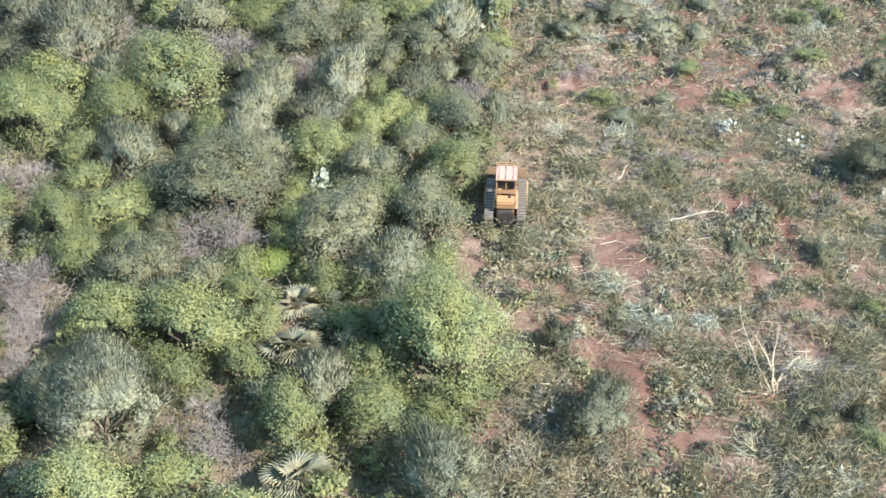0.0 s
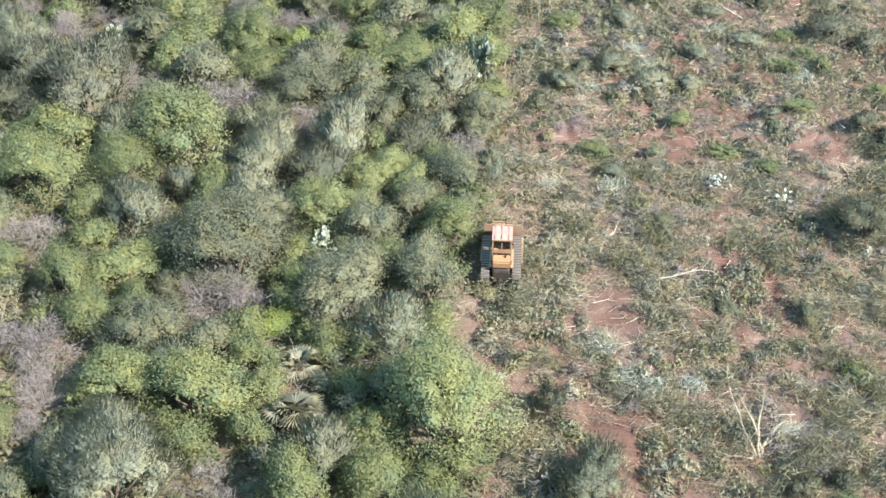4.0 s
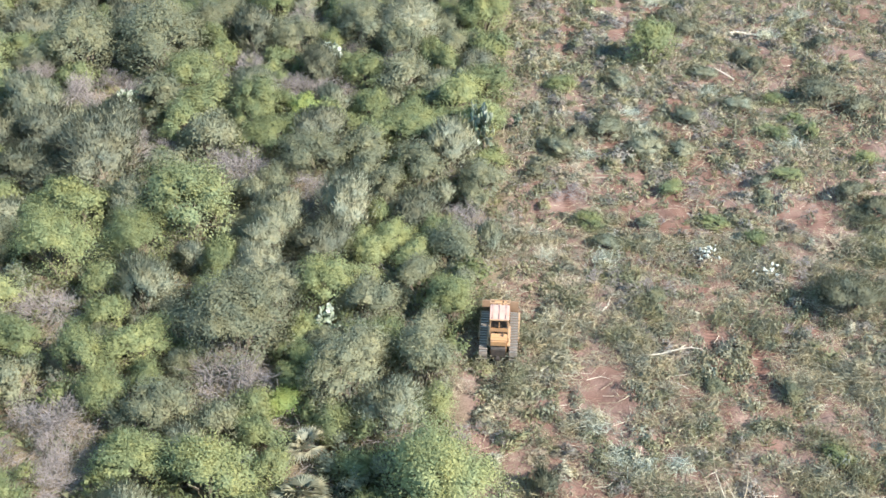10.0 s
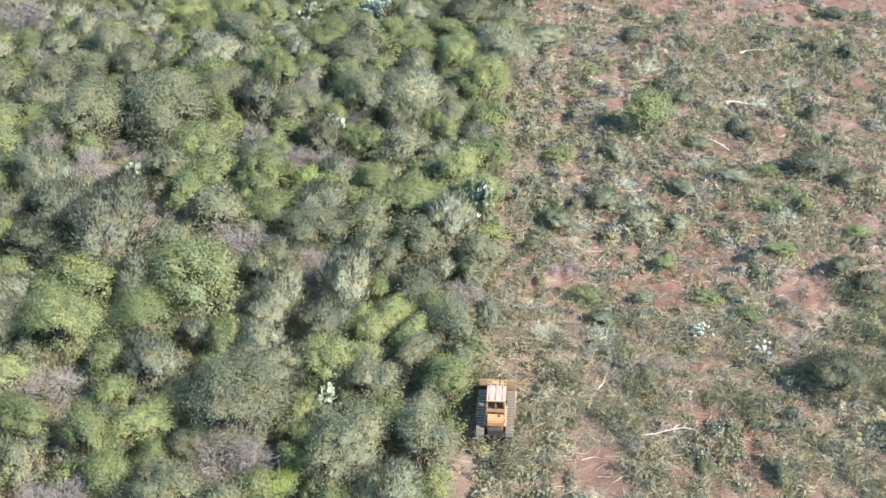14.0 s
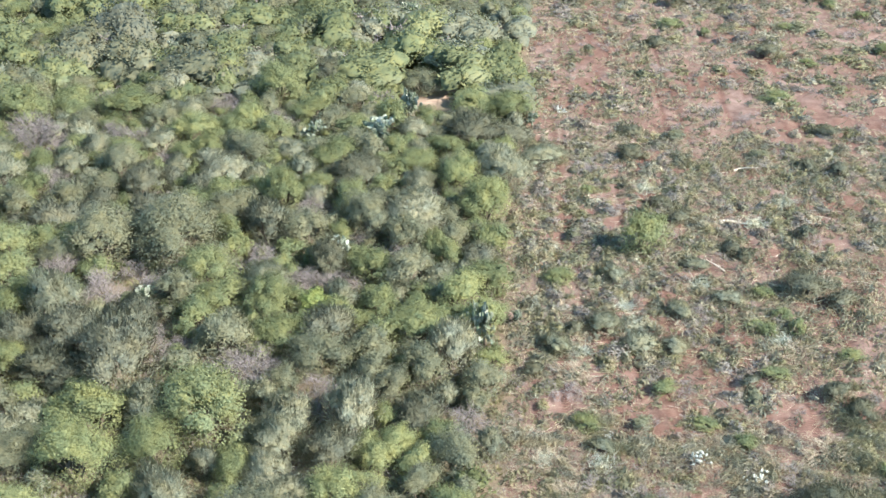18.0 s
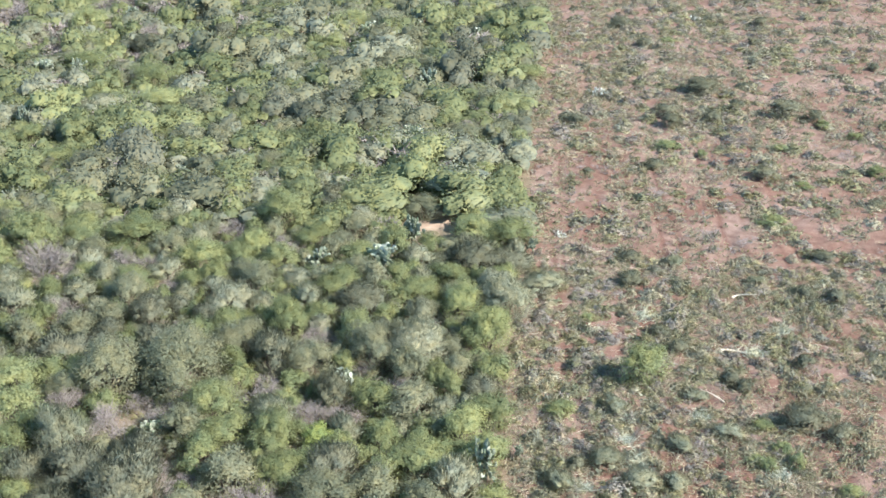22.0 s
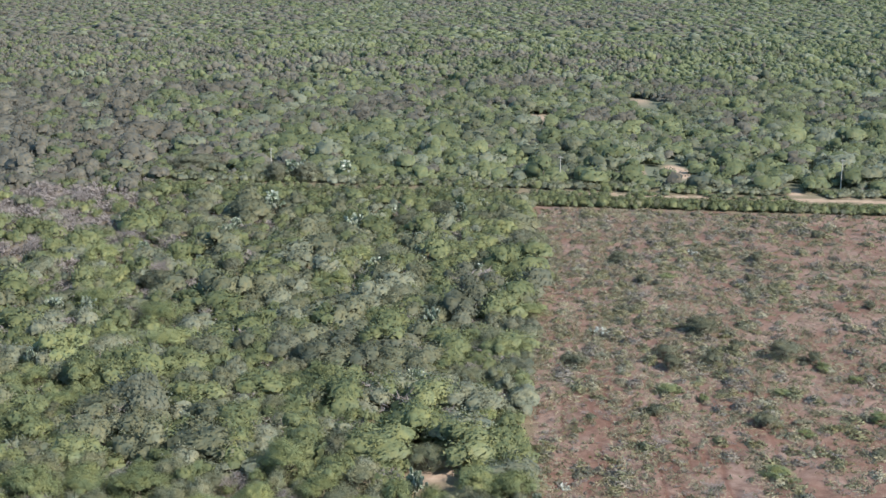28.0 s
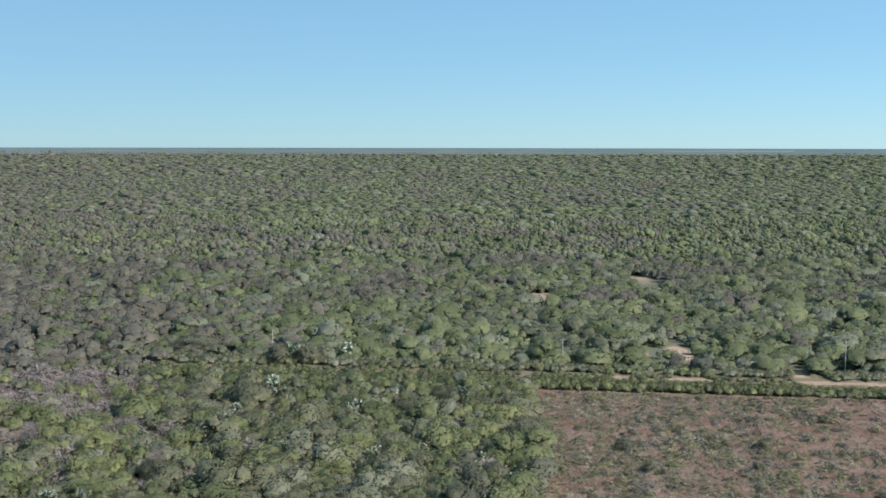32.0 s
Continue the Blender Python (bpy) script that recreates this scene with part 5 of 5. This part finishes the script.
def bulldozer():
    ob = tagged(new("bulldozer"), "old orange crawler bulldozer with sun-bleached cab roof and steel tracks", "bulldozer")
    part("hull", prism([(0.25, 0.42), (0.15, 0.95), (0.55, 1.12), (1.55, 1.15), (3.1, 1.12), (3.2, 0.45)], -0.52, 0.52), ORANGE, ob)
    part("hood", prism([(1.75, 1.10), (1.75, 1.66), (3.02, 1.60), (3.14, 1.50), (3.14, 1.10)], -0.42, 0.42, 0.04), ORANGE, ob)
    part("radiator_grille", box(*[(0, 3.17, 0.75 + 0.09 * i, 0.8, 0.03, 0.04) for i in range(9)], bevel=0), DARK, ob)
    part("exhaust_pipe", cyl((0.18, 2.5, 1.6), (0.18, 2.5, 2.25), 0.045), DARK, ob)
    part("air_cleaner", cyl((-0.2, 2.2, 1.6), (-0.2, 2.2, 1.98), 0.09), DARK, ob)
    part("fuel_tank", prism([(0.12, 1.06), (0.10, 1.42), (0.18, 1.56), (0.50, 1.62), (0.56, 1.10)], -0.54, 0.54, 0.05), ORANGE, ob, "orange-yellow rear fuel tank with a dusty top")
    part("tank_cap", cyl((0.25, 0.34, 1.58), (0.25, 0.34, 1.66), 0.06), DARK, ob)
    for s in (-1, 1):
        part("fender", box((s * 0.64, 0.95, 1.06, 0.20, 1.5, 0.06), (s * 0.60, 1.0, 1.24, 0.08, 1.2, 0.30)), TAN, ob)
        for y in (0.62, 1.66):
            part("cab_post", box((s * 0.56, y, 1.83, 0.07, 0.07, 1.1), bevel=0.01), TAN, ob)
    part("rear_panel", box((0, 0.60, 1.72, 1.1, 0.03, 0.22), (0, 0.60, 1.95, 0.06, 0.03, 0.5), bevel=0.008), ORANGE, ob)
    # Dark sheet that stands in for the shade inside the cab.
    part("rear_opening", box((0, 0.72, 2.02, 1.02, 0.02, 0.42), bevel=0), DARK, ob, "dark panel standing in for the shade in the cab rear opening")
    part("seat", prism([(0.85, 1.18), (0.85, 1.85), (0.97, 1.85), (1.02, 1.50), (1.35, 1.48), (1.35, 1.18)], -0.25, 0.25), DARK, ob)
    roof = part("cab_roof", prism([(0.56, 2.36), (0.56, 2.41), (1.10, 2.47), (1.70, 2.42), (1.70, 2.36)], -0.62, 0.62, 0.02), ROOF_PAINT, ob, "pinkish sun-bleached sheet-metal cab roof")
    part("roof_rib", box((0, 1.13, 2.475, 0.05, 1.1, 0.03), bevel=0.008), ROOF_PAINT, roof)
    part("roof_rib", box((-0.42, 1.13, 2.465, 0.04, 1.1, 0.025), bevel=0.006), ROOF_PAINT, roof)
    part("roof_rib", box((0.42, 1.13, 2.465, 0.04, 1.1, 0.025), bevel=0.006), ROOF_PAINT, roof)
    part("roof_edge", box((0, 0.55, 2.385, 1.26, 0.04, 0.07), bevel=0.008), TAN, roof)
    part("brush_guard", box((0, 1.95, 2.30, 1.30, 0.06, 0.06), (-0.62, 2.0, 1.75, 0.06, 0.06, 1.1), (0.62, 2.0, 1.75, 0.06, 0.06, 1.1), (0, 2.28, 2.22, 1.3, 0.05, 0.05), (-0.62, 2.12, 2.26, 0.05, 0.4, 0.05), (0.62, 2.12, 2.26, 0.05, 0.4, 0.05), bevel=0.01), TAN, ob)
    part("drawbar", box((0, 0.02, 0.50, 0.22, 0.42, 0.10), (0, -0.18, 0.50, 0.34, 0.10, 0.16)), DARK, ob)
    part("rear_casing", prism([(0.02, 0.45), (0.02, 0.95), (0.24, 1.05), (0.24, 0.45)], -0.48, 0.48, 0.03), DARK, ob)
    # tracks
    shoe_bm = box((0, 0, 0, 0.52, 0.185, 0.035), (0, 0.06, 0.04, 0.52, 0.035, 0.06), bevel=0)
    shoe = bpy.data.meshes.new("shoe")
    shoe_bm.to_mesh(shoe)
    shoe_bm.free()
    shoe.materials.append(STEEL)
    shoe.materials.append(GROUSER)
    for face in list(shoe.polygons)[6:]:
        face.material_index = 1
    rad, y0, y1, zc = 0.42, 0.45, 2.75, 0.46
    flat, arc = y1 - y0, math.pi * rad
    count = 36
    for s in (-1, 1):
        frame_part = part("track_frame", box((s * 0.95, 1.6, 0.45, 0.26, 2.4, 0.34)), DARK, ob)
        for y in (y0, y1):
            part("sprocket" if y == y0 else "idler", cyl((s * 0.86, y, zc), (s * 1.04, y, zc), rad - 0.07, sides=20), DARK, frame_part)
        for i in range(5):
            part("roller", cyl((s * 0.84, 0.75 + 0.42 * i, 0.16), (s * 1.06, 0.75 + 0.42 * i, 0.16), 0.11), DARK, frame_part)
        for i in range(count):
            d = i / count * 2 * (flat + arc)
            if d < flat:
                y, z, a = y0 + d, zc + rad, 0.0
            elif d < flat + arc:
                t = (d - flat) / rad
                y, z, a = y1 + rad * math.sin(t), zc + rad * math.cos(t), -t
            elif d < 2 * flat + arc:
                y, z, a = y1 - (d - flat - arc), zc - rad, math.pi
            else:
                t = (d - 2 * flat - arc) / rad
                y, z, a = y0 - rad * math.sin(t), zc - rad * math.cos(t), math.pi - t
            so = new("track_shoe", shoe)
            so.parent = frame_part
            so.matrix_basis = pose(s * 0.95, y, z, math.degrees(a), 0, 0)
    # blade with its push arms
    curve = [(3.62 + 0.10 * math.cos(t * 2.2 - 1.1) * -1, 0.05 + 1.05 * t) for t in np.linspace(0, 1, 7)]
    back = [(y + 0.07, z) for y, z in curve[::-1]]
    part("blade", prism(curve + back, -1.2, 1.2, 0), BLADE_STEEL, ob, "dusty tan curved bulldozer blade")
    for s in (-1, 1):
        part("push_arm", box((s * 1.27, 2.55, 0.30, 0.13, 2.1, 0.2)), TAN, ob)
        part("lift_cylinder", cyl((s * 0.5, 2.9, 1.25), (s * 0.6, 3.55, 0.7), 0.05), STEEL, ob)
    return ob


dozer = bulldozer()
dozer.matrix_basis = Matrix.LocRotScale((1.86, 54.7, float(ground_z(1.9, 57.0)[0]) + 0.02), Euler((0, 0, radians(-2.0))), (0.95, 1.3, 1.18))


# ---- things lying in the field ----
def wiggly(r, length, r0, bends=6, wander=0.12, sides=6, fork=0):
    """A crooked branch along x, with side limbs."""
    rods, p, d = [], np.array([-length / 2, 0, r0 + 0.02]), np.array([1.0, 0, 0.04])
    for i in range(bends):
        d = unit(d + wander * r.normal(size=3) * [1, 1, 0.5])
        q = p + d * length / bends
        q[2] = max(q[2], r0 * 0.8)
        w = r0 * (1 - 0.75 * i / bends)
        rods.append(rod(p, q, w, r0 * (1 - 0.75 * (i + 1) / bends), sides))
        for _ in range(fork):
            e = unit(d + 0.9 * r.normal(size=3) + [0, 0, 0.4])
            t = q + e * length * r.uniform(0.12, 0.28)
            rods.append(rod(q, t, w * 0.45, w * 0.12, 4))
        p = q
    return merge(*rods)


def lay(name, label, category, group, verts_tris, mat, x, y, turn=0.0, size=1.0, up=0.0):
    ob = tagged(new(name, mesh_of(name, *verts_tris, [mat])), label, category, group)
    ob.matrix_basis = Matrix.LocRotScale((x, y, float(ground_z(x, y)[0]) + up), Euler((0, 0, radians(turn))), (size, size, size))
    return ob


R1 = np.random.default_rng(900)
for x, y, turn, le, w in ((12.0, 56.3, 6, 4.6, 0.07), (25.3, 105.6, 35, 3.2, 0.20), (13.5, 87.5, 5, 2.6, 0.10), (10.5, 42.4, 80, 1.9, 0.05), (11.1, 43.3, 8, 1.7, 0.06),
                          (4.6, 37.4, 70, 2.4, 0.07), (19.5, 80.4, 60, 2.0, 0.08), (17.5, 41.8, 88, 1.6, 0.05), (29.0, 118.0, 20, 3.0, 0.12), (8.8, 61.5, 75, 2.2, 0.05),
                          (22.0, 96.0, 130, 2.6, 0.09), (30.5, 92.0, 15, 2.8, 0.10), (6.2, 95.5, 110, 2.0, 0.07)):
    lay("fallen_branch", "bleached crooked branch lying on red soil", "branch", "fallen branches", wiggly(R1, le, w, 7, 0.22, 6, 1), PALEWOOD, x, y, turn)
for x, y, h in ((23.2, 86.8, 0.45), (7.3, 88.0, 0.4), (18.0, 102.0, 0.3), (26.0, 70.0, 0.3)):
    st = merge(rod((0, 0, -0.1), (0.05, 0.03, h), 0.20, 0.15, 9), rod((0, 0, 0.1), (0.45, 0.1, 0.02), 0.09, 0.03, 5), rod((0, 0, 0.1), (-0.35, 0.3, 0.02), 0.09, 0.03, 5), rod((0.05, 0.03, h), (0.12, 0.02, h + 0.02), 0.15, 0.02, 9))
    lay("tree_stump", "broken tree stump with torn pale wood", "stump", "stumps", st, STRAW, x, y)


def root_plate():
    """An uprooted tree: splayed pale stems, torn roots, grey twigs trailing to one side."""
    r = np.random.default_rng(911)
    ob = tagged(new("uprooted_tree"), "uprooted tree with splayed bleached stems and torn reddish roots", "tree")
    stems = []
    for a, le, el in ((95, 3.6, 0.35), (112, 4.2, 0.30), (124, 3.8, 0.32), (80, 2.6, 0.5), (140, 2.2, 0.25), (100, 3.0, 0.6), (118, 2.6, 0.5), (36, 2.4, 0.25), (200, 1.8, 0.2), (86, 3.2, 0.25)):
        d = np.array([math.cos(radians(a)), math.sin(radians(a)), el])
        p = np.array([r.normal(0, 0.2), r.normal(0, 0.15), 0.1])
        for i in range(6):
            d = unit(d + 0.17 * r.normal(size=3) * [1, 1, 0.6])
            q = p + d * le / 6
            stems.append(rod(p, q, 0.080 - 0.011 * i, 0.069 - 0.011 * i, 6))
            if i > 1:
                stems.append(rod(q, q + unit(d + 0.7 * r.normal(size=3)) * r.uniform(0.4, 0.9), 0.022, 0.006, 4))
            p = q
    me = mesh_of("stem", *merge(*stems), [STRAW])
    new("stem", me).parent = ob
    chips = merge(*[wiggly(r, r.uniform(0.3, 0.9), 0.035, 3, 0.3, 5) for _ in range(6)])
    roots = [(v + [r.normal(0, 0.5), r.normal(-0.2, 0.35), 0.05], f) for v, f in (wiggly(r, r.uniform(0.5, 1.2), 0.05, 4, 0.35, 5) for _ in range(14))]
    new("root", mesh_of("root", *merge(chips, *roots), [REDWOOD])).parent = ob
    k = 900
    c = np.stack([r.uniform(0.3, 4.2, k), r.normal(0.7, 0.55, k), np.abs(r.normal(0.35, 0.25, k))], 1)
    new("twig_crown", mesh_of("twig_crown", *strands(r, c, np.array([1.0, 0.1, 0.15]) + 0.35 * r.normal(size=(k, 3)), 0.7, 0.022), [DEAD])).parent = ob
    ob.matrix_basis = pose(14.1, 41.6, float(ground_z(14.1, 41.6)[0]), 0, 0, 0)
    return ob


root_plate()


def fronds_heap(seed, blades=260):
    r = np.random.default_rng(seed)
    c = np.stack([r.normal(0, 0.28, blades), r.normal(0, 0.28, blades), np.abs(r.normal(0.1, 0.12, blades))], 1)
    lean = unit(np.array([r.normal(), r.normal(), 0.0]))
    return strands(r, c, lean * 0.8 + 0.75 * r.normal(size=(blades, 3)) * [1, 1, 0.5] + [0, 0, 0.25], 0.50, 0.028)


PALE_FROND = leaf_material("dried_fronds", (0.30, 0.30, 0.24), (0.40, 0.40, 0.33), (0.52, 0.52, 0.45), 0.25)
HEAPS = [mesh_of("torn_palm", *fronds_heap(930 + k), [PALE_FROND]) for k in range(4)]
for i, (x, y, s) in enumerate(((9.6, 46.3, 1.6), (11.8, 46.6, 1.3), (12.7, 37.6, 1.3), (16.0, 43.2, 1.4), (16.0, 35.7, 1.5), (7.6, 49.5, 1.3), (13.5, 84.3, 1.9), (12.9, 88.2, 1.5), (8.6, 46.9, 1.4),
                               (25.5, 82.6, 1.5), (27.1, 104.3, 1.8), (13.5, 91.4, 1.6), (5.2, 66.5, 1.3), (9.2, 66.0, 1.5), (20.0, 92.0, 1.6), (8.6, 80.5, 1.5), (17.0, 112.0, 2.0), (31.0, 109.0, 1.8))):
    ob = tagged(new("torn_palm", HEAPS[i % 4]), "torn heap of pale dried palm fronds on the soil", "palm fronds", "heaps of fronds")
    ob.matrix_basis = Matrix.LocRotScale((x, y, float(ground_z(x, y)[0])), Euler((0, 0, i * 1.3)), (s, s, s))

PAD = mesh_of("pad", *pad_shape(), [CACTUS_PALE], smooth=True)
# crushed prickly pears, the pads' glint in the sun put into their pale skin
for i, (x, y, s) in enumerate(((16.1, 66.8, 1.9), (20.1, 64.7, 1.9), (19.0, 197.0, 3.4), (10.2, 69.8, 1.0), (9.6, 134.0, 1.8), (45.0, 257.0, 2.5))):
    r = np.random.default_rng(950 + i)
    ob = tagged(new("crushed_prickly_pear"), "crushed prickly pear with whitish pads in a heap", "cactus", "crushed cacti")
    for _ in range(46):
        d = unit(r.normal(size=3) + [0, 0, 0.3])
        side = unit(np.cross(d, r.normal(size=3)))
        m3 = Matrix(np.stack([side, np.cross(side, d), d], 1).tolist()).to_4x4()
        pad = new("pad", PAD)
        pad.parent = ob
        pad.matrix_basis = Matrix.Translation((r.normal(0, 0.26), r.normal(0, 0.22), abs(r.normal(0.10, 0.12)))) @ m3 @ Matrix.Scale(0.14, 4)
    ob.matrix_basis = Matrix.LocRotScale((x, y, float(ground_z(x, y)[0])), Euler((0, 0, i)), (s, s, s))

# brush heaps of dry twigs
BRUSH = [mesh_of("brushwood", *twig_shape(970 + k, 30, 420, 0.012), [DEAD if k % 2 else STRAW]) for k in range(4)]
for i, (x, y, s, h) in enumerate(((2.2, 36.8, 2.6, 0.8), (6.6, 74.9, 3.4, 1.0), (7.8, 82.7, 2.4, 0.8), (18.9, 87.0, 3.2, 0.9), (28.1, 75.1, 3.0, 1.1), (32.3, 100.7, 3.0, 1.0), (22.8, 61.8, 3.0, 1.2), (20.5, 58.5, 2.4, 0.8),
                                  (15.5, 124.9, 3.0, 1.0), (32.5, 132.6, 3.2, 1.0), (3.9, 46.5, 1.8, 0.8), (16.5, 76.0, 2.6, 0.7), (23.5, 92.5, 2.8, 0.8), (10.5, 57.8, 2.4, 0.6), (17.2, 38.6, 2.2, 1.0), (14.0, 107.0, 2.6, 0.8), (10.6, 44.4, 2.4, 1.1), (8.4, 44.9, 2.0, 0.9), (12.9, 44.6, 2.6, 1.2), (16.6, 40.6, 2.4, 1.2), (18.8, 37.2, 2.6, 1.2), (0.4, 48.6, 2.2, 0.7), (2.6, 50.2, 2.4, 0.6), (3.6, 52.5, 2.2, 0.6), (-0.2, 52.0, 2.0, 0.7))):
    ob = tagged(new("brushwood", BRUSH[i % 4]), "tangled heap of dry grey and tan twigs", "brush heap", "brush heaps")
    ob.matrix_basis = Matrix.LocRotScale((x, y, float(ground_z(x, y)[0])), Euler((0, 0, i * 2.1)), (s, s, h))

for i, (x, y, s, h) in enumerate(((13.0, 118.3, 6.0, 1.4), (33.8, 142.1, 4.6, 1.4), (22.8, 147.5, 4.8, 1.4), (82.4, 246.3, 5.0, 1.4), (53.2, 165.5, 4.4, 1.4), (19.1, 164.4, 3.5, 1.4), (27.8, 134.4, 4.4, 1.4), (48.6, 160.4, 4.3, 1.4), (19.2, 197.7, 3.2, 1.4), (7.6, 76.3, 4.1, 1.4), (18.9, 86.2, 4.0, 1.4), (25.4, 68.1, 4.6, 1.4), (22.8, 65.0, 3.7, 1.4), (16.0, 121.9, 3.9, 1.4), (39.0, 116.1, 3.7, 1.4), (26.1, 80.7, 3.8, 1.4), (12.2, 62.8, 2.7, 1.2), (6.5, 62.4, 3.6, 1.4), (8.9, 63.9, 2.8, 1.2), (5.1, 66.3, 2.9, 1.2))):
    ob = tagged(new("brushwood", BRUSH[(i + 1) % 4]), "tangled heap of dry grey and tan twigs", "brush heap", "brush heaps")
    ob.matrix_basis = Matrix.LocRotScale((x, y, float(ground_z(x, y)[0])), Euler((0, 0, i * 1.7)), (s, s, h))

# bushes pushed over but still in leaf
for i, (x, y, d, h, kind) in enumerate(((6.1, 38.3, 4.6, 2.8, "sage"), (15.8, 39.0, 2.0, 1.1, "blue"), (17.9, 39.6, 1.8, 1.1, "blue"), (12.6, 71.0, 1.8, 0.9, "olive"), (21.5, 74.5, 2.2, 1.0, "olive"), (24.5, 84.0, 2.0, 1.2, "green"),
                                        (27.0, 84.5, 2.2, 1.3, "green"), (29.5, 66.0, 2.0, 1.1, "green"), (12.2, 61.5, 2.2, 0.9, "olive"), (14.8, 53.0, 1.9, 0.9, "olive"), (19.0, 52.5, 2.0, 1.0, "olive"), (20.5, 47.5, 1.8, 0.9, "green"),
                                        (24.0, 98.5, 2.4, 1.3, "blue"), (18.6, 108.5, 2.6, 1.3, "blue"), (9.2, 101.0, 1.6, 1.0, "olive"), (31.0, 121.0, 2.4, 1.3, "olive"), (22.5, 126.0, 2.6, 1.2, "olive"), (40.0, 128.0, 2.8, 1.5, "blue"))):
    plant(kind, x, y, d, h, 3000 + i)

# ---- power poles along the road ----
WOOD_POLE = wood_material("weathered_pole", (0.30, 0.27, 0.24), (0.50, 0.47, 0.43), 3.0)
for x, y in ((-68.0, 350.5), (19.5, 340.0), (101.0, 340.0)):
    ob = tagged(new("utility_pole"), "thin weathered utility pole with a crossarm beside the dirt road", "utility pole", "utility poles")
    part("pole", cyl((0, 0, -0.3), (0, 0, 9.0), 0.16, 0.11, 10), WOOD_POLE, ob)
    part("crossarm", box((0, 0, 8.6, 1.7, 0.12, 0.12), bevel=0.01), WOOD_POLE, ob)
    for s in (-0.7, 0, 0.7):
        part("insulator", cyl((s, 0, 8.66), (s, 0, 8.84), 0.05, 0.03, 8), DARK, ob)
    ob.matrix_basis = pose(x, y, float(ground_z(x, y)[0]))
